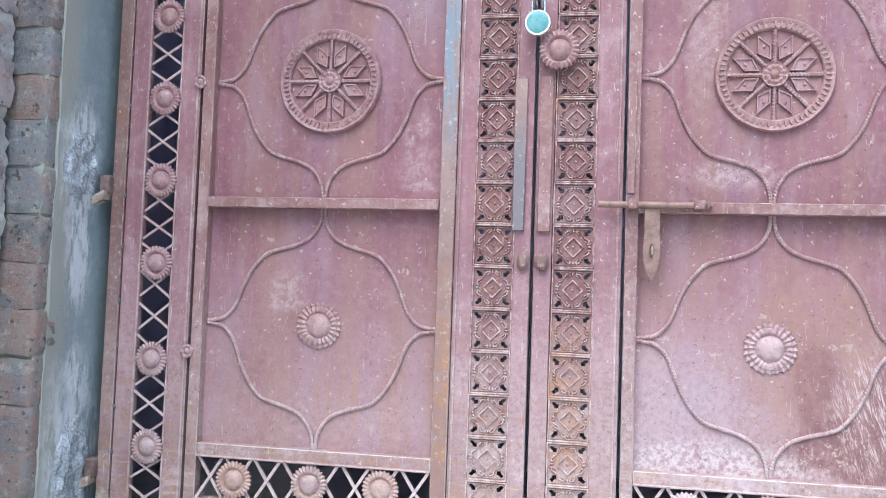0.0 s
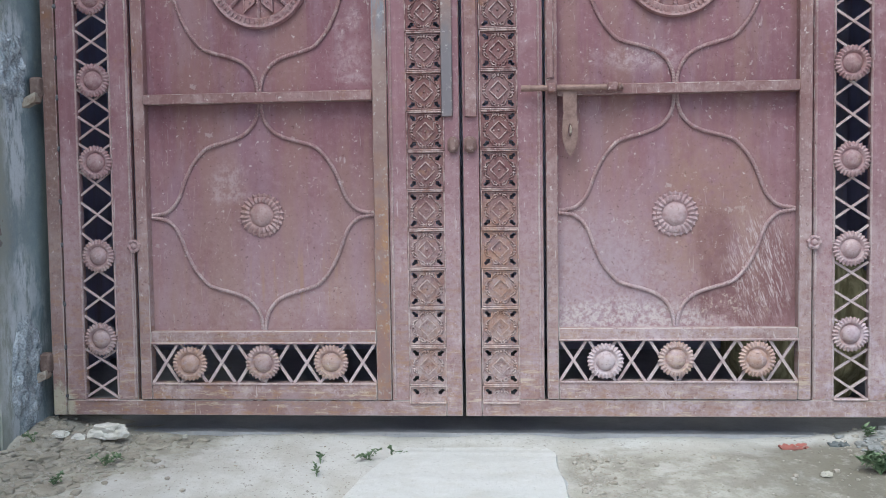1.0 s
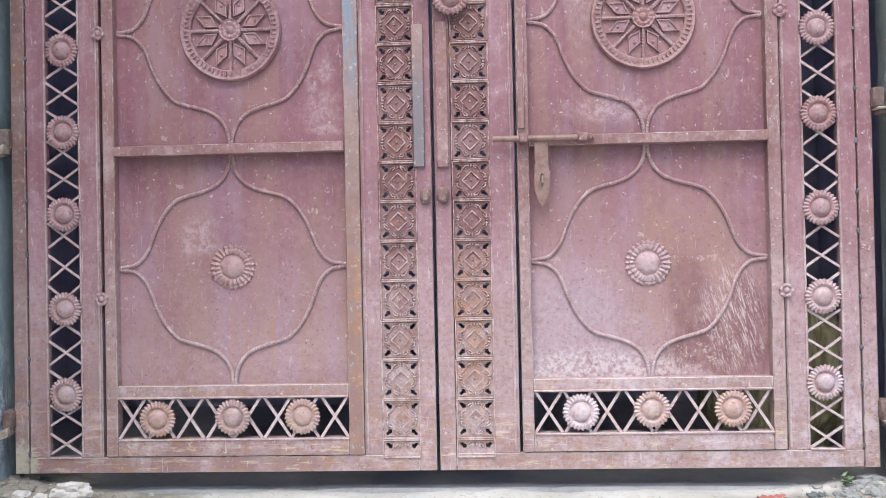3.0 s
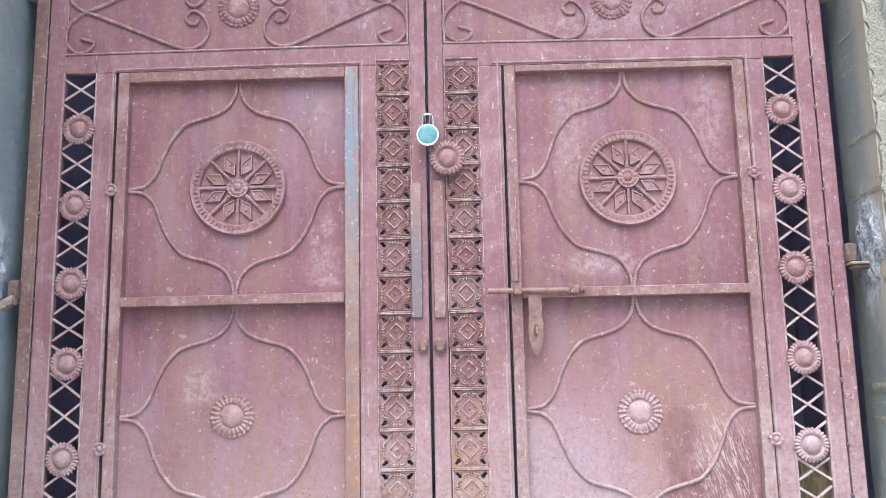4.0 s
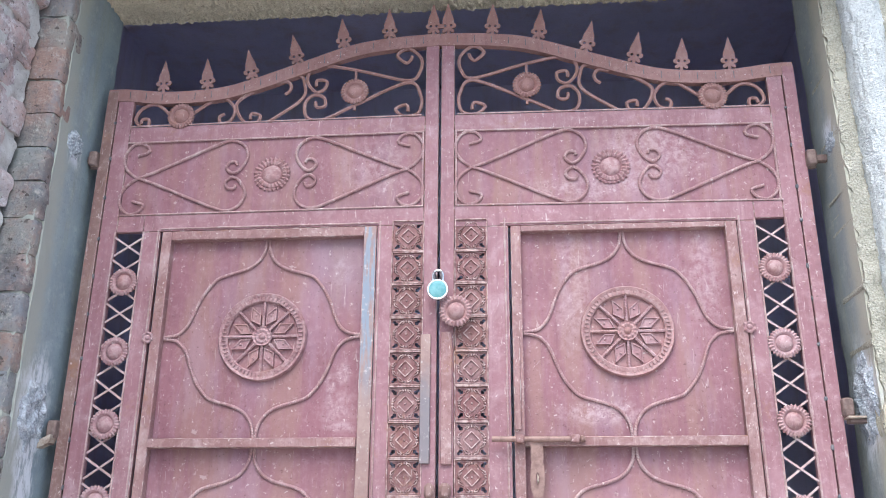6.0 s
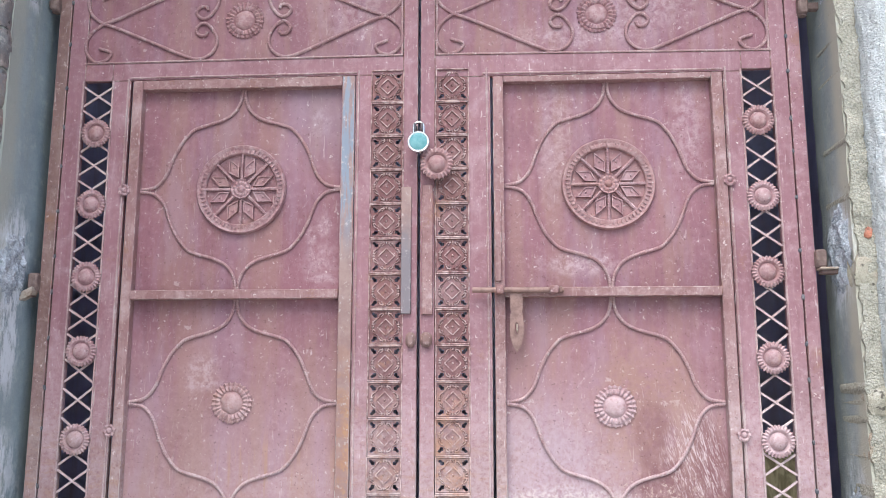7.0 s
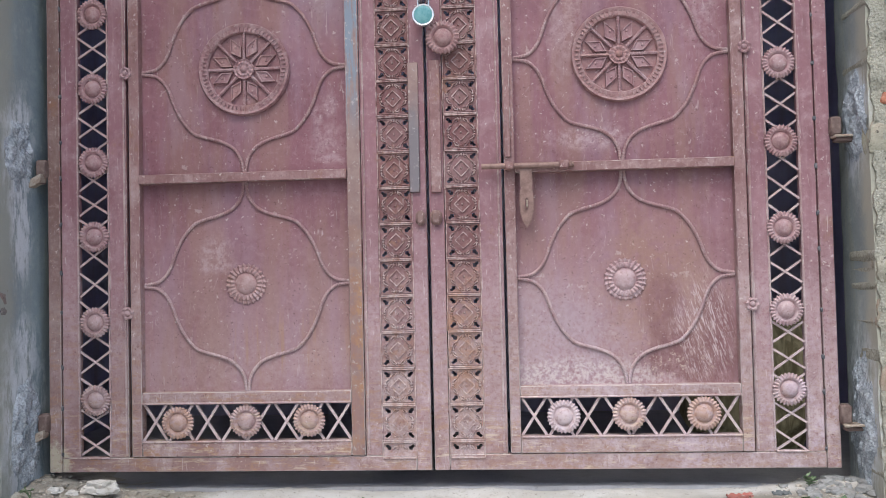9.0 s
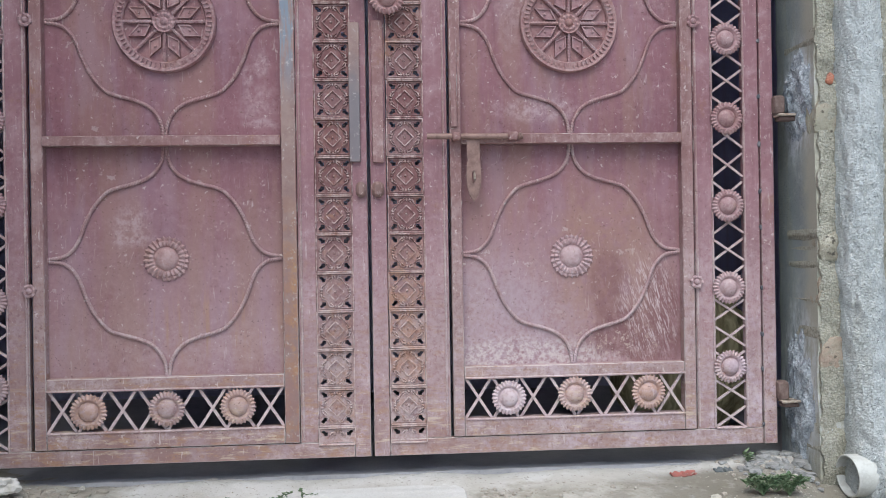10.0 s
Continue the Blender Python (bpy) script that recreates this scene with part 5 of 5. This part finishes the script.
def ground():
    far = [3, 5, 9, 20, 60, 200]
    xs = [-f for f in reversed(far)] + [-2.2, -1.9, -1.6] + [-1.4 + 0.02 * i for i in range(146)] + [1.7, 2.2] + far
    ys = [-f for f in reversed(far)] + [-2.2, -1.7, -1.3] + [-1.0 + 0.02 * i for i in range(62)] + [0.4, 0.8, 1.6] + far
    bm = bmesh.new()
    grid = [[bm.verts.new((x, y, ground_z(x, y))) for y in ys] for x in xs]
    for i in range(len(xs) - 1):
        for j in range(len(ys) - 1):
            bm.faces.new((grid[i][j], grid[i + 1][j], grid[i + 1][j + 1], grid[i][j + 1]))
    return alone("ground", bm, ground_mat, "dusty cement and earth ground before the gate", "ground", "", "structure")


ground()


def path_slab():
    """A worn cement slab with a wandering edge that runs from the gate to the road."""
    left = [(-0.17, -0.08), (-0.2, -0.14), (-0.24, -0.26), (-0.27, -0.4), (-0.3, -0.6), (-0.32, -0.95)]
    right = [(0.24, -0.075), (0.262, -0.12), (0.262, -0.22), (0.275, -0.36), (0.28, -0.6), (0.3, -0.95)]
    l = catmull([(x, y, 0) for x, y in left], 8)
    r = catmull([(x, y, 0) for x, y in right], 8)
    bm = bmesh.new()
    rows = []
    for a, b in zip(l, r):
        row = []
        for i in range(31):
            p = a.lerp(b, i / 30)
            if i in (0, 30):
                p += Vector((noise.noise(p * 14) * 0.02 + noise.noise(p * 40) * 0.008, noise.noise(p * 24) * 0.012, 0))
            z = -0.012 + ground_z(0.0, p.y) * 0.5 + 0.012 + 0.003 * noise.noise(p * 6)
            edge = min(i, 30 - i)
            row.append(bm.verts.new((p.x, p.y, z + (0.009 if edge else -0.02))))
        rows.append(row)
    for a, b in zip(rows, rows[1:]):
        for i in range(30):
            bm.faces.new((a[i], a[i + 1], b[i + 1], b[i]))
    first = [bm.verts.new((v.co.x, v.co.y + 0.01, -0.03)) for v in rows[0]]
    for i in range(30):
        bm.faces.new((first[i], first[i + 1], rows[0][i + 1], rows[0][i]))
    return alone("cement_slab", bm, slab_mat, "pale worn cement slab let into the ground before the gate", "slab", "", "structure")


path_slab()


# ---- loose things on the ground ----
def ball(level):
    bm = bmesh.new()
    bmesh.ops.create_icosphere(bm, subdivisions=level, radius=1.0)
    bm.verts.index_update()
    return [v.co.copy() for v in bm.verts], [[v.index for v in f.verts] for f in bm.faces]


def heap(name, lumps, mat, label, category):
    """Many small lumps joined into one mesh; each lump is a list of corners on a ball's faces."""
    verts, faces = [], []
    for corners, sides in lumps:
        k = len(verts)
        verts += corners
        faces += [[i + k for i in f] for f in sides]
    me = bpy.data.meshes.new(name)
    me.from_pydata(verts, [], faces)
    me.materials.append(mat)
    return tagged(new(name, me), label, category, "", "stuff")


def rock(name, loc, size, seed, mat, label, category, group="", flat=0.5):
    bm = bmesh.new()
    bmesh.ops.create_icosphere(bm, subdivisions=4, radius=1.0)
    for v in bm.verts:
        c = v.co.copy()
        c = Vector([math.copysign(abs(a) ** 0.75, a) for a in c])
        k = 1 + 0.4 * noise.noise(c * 1.3 + Vector((seed, 0, 0))) + 0.2 * noise.noise(c * 3 + Vector((0, seed, 0))) + 0.06 * noise.noise(c * 9)
        v.co = Vector((c.x * size[0] * k, c.y * size[1] * k, max(-flat, c.z) * size[2] * k)) + Vector(loc)
    return alone(name, bm, mat, label, category, group, "", False)


rock("stone", (-1.0, -0.075, 0.047), (0.052, 0.03, 0.026), 2.0, stone_white, "white broken stone lying on the earth by the gate", "stone")
rock("stone", (-1.13, -0.1, 0.046), (0.022, 0.016, 0.01), 5.0, stone_white, "small pale stone on the earth in the corner", "stone", "small stones")
rock("stone", (-1.08, -0.09, 0.036), (0.02, 0.014, 0.009), 9.0, stone_white, "small pale stone on the earth in the corner", "stone", "small stones")
rock("stone", (-0.8, -0.02, 0.022), (0.007, 0.006, 0.005), 7.0, stone_mat, "small pale stone on the screed", "stone", "small stones")
rock("stone", (0.9, -0.26, 0.0), (0.013, 0.009, 0.008), 11.0, stone_mat, "small pale stone on the earth", "stone", "small stones")

def rubble():
    """Crumbled cement and earth heaped at the foot of the pier."""
    unit, sides = ball(2)
    lumps = []
    rnd = random.Random(21)
    for k in range(95):
        x, y = min(rnd.gauss(1.16, 0.065), WALL_R - 0.012), rnd.gauss(-0.06, 0.045)
        r = rnd.uniform(0.004, 0.009) if rnd.random() < 0.75 else rnd.uniform(0.009, 0.018)
        a, c = rnd.uniform(0, 3), Vector((x, y, ground_z(x, y) + r * 0.3))
        corners = []
        for u in unit:
            q = Vector([math.copysign(abs(t) ** 0.65, t) for t in u]) * (1 + 0.4 * noise.noise(u * 1.4 + Vector((k, 0, 0))) + 0.18 * noise.noise(u * 4 + Vector((0, k, 0))))
            corners.append(c + Vector((q.x * math.cos(a) * 1.25 - q.y * math.sin(a), q.x * math.sin(a) * 1.25 + q.y * math.cos(a), q.z * 0.65)) * r)
        lumps.append((corners, sides))
    return heap("rubble", lumps, rubble_mat, "crumbled grey cement heaped at the foot of the pier", "rubble")


rubble()


def clods():
    """Dry cracked earth broken into flat clods in the damp corner."""
    unit, sides = ball(2)
    lumps = []
    rnd = random.Random(12)
    for k in range(1700):
        x, y = rnd.uniform(-1.36, -0.7), rnd.uniform(-0.75, 0.0)
        if x - 0.55 * y + rnd.uniform(-0.1, 0.14) > -0.8 or x < WALL_L + 0.015 and y > FRONT_L - 0.02:
            continue
        r = rnd.uniform(0.006, 0.014) if rnd.random() < 0.8 else rnd.uniform(0.014, 0.028)
        a, sx, sy, sz = rnd.uniform(0, 3), rnd.uniform(0.8, 1.3), rnd.uniform(0.7, 1.0), rnd.uniform(0.3, 0.5)
        c = Vector((x, y, ground_z(x, y) - r * 0.02))
        corners = []
        for u in unit:
            q = Vector([math.copysign(abs(t) ** 0.6, t) for t in u])
            q *= 1 + 0.4 * noise.noise(q * 1.4 + Vector((k, 0, 0))) + 0.16 * noise.noise(q * 4 + Vector((0, k, 0)))
            x1, y1 = q.x * sx * r, q.y * sy * r
            corners.append(c + Vector((x1 * math.cos(a) - y1 * math.sin(a), x1 * math.sin(a) + y1 * math.cos(a), q.z * sz * r)))
        lumps.append((corners, sides))
    return heap("earth_clods", lumps, clod_mat, "dry cracked clods of earth in the corner by the pier", "earth")


clods()


def pebbles():
    """Gravel in the corner, beside the slab and at the far pier."""
    unit, sides = ball(1)
    lumps = []
    rnd = random.Random(4)
    for k in range(3200):
        z = rnd.random()
        if z < 0.6:
            x, y = rnd.gauss(-1.12, 0.13), rnd.gauss(-0.18, 0.17)
        elif z < 0.76:
            x, y = 0.29 + abs(rnd.gauss(0, 0.07)), rnd.uniform(-0.6, -0.1)
        elif z < 0.88:
            x, y = rnd.gauss(1.15, 0.1), rnd.gauss(-0.1, 0.08)
        else:
            x, y = rnd.uniform(-1.2, 1.2), rnd.uniform(-0.6, -0.02)
        if x < WALL_L + 0.01 or x > WALL_R - 0.01 or -0.26 < x < 0.285 or y > 0.06:
            continue
        r = rnd.uniform(0.0012, 0.0035) if rnd.random() < 0.9 else rnd.uniform(0.004, 0.009)
        c = Vector((x, y, ground_z(x, y) + r * 0.25))
        sq = Vector((rnd.uniform(0.8, 1.3), rnd.uniform(0.8, 1.3), rnd.uniform(0.5, 0.8))) * r
        lumps.append(([Vector((u.x * sq.x, u.y * sq.y, u.z * sq.z)) * rnd.uniform(0.85, 1.15) + c for u in unit], sides))
    return heap("gravel", lumps, pebble_mat, "scattered gravel and crumbs of cement on the ground", "gravel")


pebbles()


def weed(x, y, spread, n, size, seed, label, tall=0.03):
    """A low creeping weed: thin runners with small folded leaves."""
    rnd = random.Random(seed)
    z0 = ground_z(x, y)
    ob = thing("weed", (x, y, z0), label, "weed", "weeds on the ground")
    stems, leaves = bmesh.new(), bmesh.new()
    for k in range(max(3, n // 7)):
        a = rnd.uniform(0, math.tau)
        e = Vector((x + math.cos(a) * spread * rnd.uniform(0.4, 1), y + math.sin(a) * spread * 0.45, z0 + rnd.uniform(0.2, 1.0) * tall))
        c = catmull([(x, y, z0), ((x + e.x) / 2, (y + e.y) / 2, z0 + rnd.uniform(0.5, 1.0) * tall), e], 6)
        sweep(stems, c, 0.0012, 4)
        for _ in range(7):
            p = c[rnd.randrange(2, len(c))]
            g, tilt = rnd.uniform(0, math.tau), rnd.uniform(0.1, 0.9)
            d = Vector((math.cos(g), math.sin(g), tilt)).normalized()
            w = d.cross(Vector((0, 0, 1))).normalized()
            up = w.cross(d)
            ln, wd = size * rnd.uniform(0.6, 1.2), size * rnd.uniform(0.25, 0.4)
            pts = [p, p + d * ln * 0.4 + w * wd + up * 0.002, p + d * ln, p + d * ln * 0.4 - w * wd + up * 0.002, p + d * ln * 0.5 - up * 0.002]
            v = [leaves.verts.new(q) for q in pts]
            for f in ((v[0], v[1], v[4]), (v[1], v[2], v[4]), (v[2], v[3], v[4]), (v[3], v[0], v[4])):
                leaves.faces.new(f)
    part("stem", stems, leaf_mat, ob)
    part("foliage", leaves, leaf_mat, ob, "", False)
    return ob


weed(-0.25, -0.16, 0.06, 40, 0.0144, 1, "low green weed creeping over the cement before the gate")
weed(-0.19, -0.12, 0.035, 24, 0.0130, 2, "low green weed creeping over the cement before the gate")
weed(-0.37, -0.2, 0.025, 20, 0.0108, 3, "tiny green weed in the cement before the gate")
weed(-0.36, -0.29, 0.025, 20, 0.0101, 4, "tiny green weed in the cement before the gate")
weed(-0.94, -0.23, 0.06, 42, 0.0144, 5, "low green weed on the earth in the corner")
weed(-1.0, -0.38, 0.05, 34, 0.0130, 6, "low green weed on the earth in the corner")
weed(-1.17, -0.16, 0.035, 26, 0.0115, 7, "tiny green weed on the earth in the corner")
weed(-1.14, -0.42, 0.04, 26, 0.0130, 8, "low green weed on the earth in the corner")
weed(1.03, -0.255, 0.055, 300, 0.016, 9, "bushy green weed on the earth before the pier", 0.05)
weed(1.1, -0.26, 0.055, 300, 0.016, 10, "bushy green weed on the earth before the pier", 0.05)
weed(1.09, -0.02, 0.012, 10, 0.022, 11, "tiny green weed at the foot of the pier", 0.03)


def scrap(x, y, l, w, seed, mat, label):
    bm = bmesh.new()
    n = 10
    grid = [[bm.verts.new((x + (i / n - 0.5) * l, y + (j / 4 - 0.5) * w * (1 - 0.5 * abs(i / n - 0.5)), ground_z(x, y) + 0.004 + 0.011 * noise.noise(Vector((i * 0.7, j * 0.9, seed))))) for j in range(5)] for i in range(n + 1)]
    for i in range(n):
        for j in range(4):
            bm.faces.new((grid[i][j], grid[i + 1][j], grid[i + 1][j + 1], grid[i][j + 1]))
    ext = bmesh.ops.extrude_face_region(bm, geom=list(bm.faces))["geom"]
    for v in ext:
        if isinstance(v, bmesh.types.BMVert):
            v.co.z -= 0.004
    return alone("scrap", bm, mat, label, "litter", "litter on the ground")


scrap(0.885, -0.06, 0.075, 0.04, 1.0, scrap_red, "crumpled red plastic scrap on the ground")
scrap(1.0, -0.06, 0.05, 0.03, 2.0, scrap_grey, "dark grey rag scrap on the ground")


# ---- behind the gate ----
def sack():
    bm = bmesh.new()
    bmesh.ops.create_icosphere(bm, subdivisions=5, radius=1.0)
    for v in bm.verts:
        c = v.co.copy()
        k = 1 + 0.12 * noise.noise(c * 2.2) + 0.05 * noise.noise(c * 7)
        v.co = Vector((1.06 + math.copysign(abs(c.x) ** 0.75, c.x) * 0.23 * k, 0.46 + c.y * 0.16 * k, max(0.015, 0.28 + math.copysign(abs(c.z) ** 0.7, c.z) * 0.27 * k)))
    return alone("straw_sack", bm, straw_mat, "olive straw-filled sack standing behind the gate", "sack")


sack()
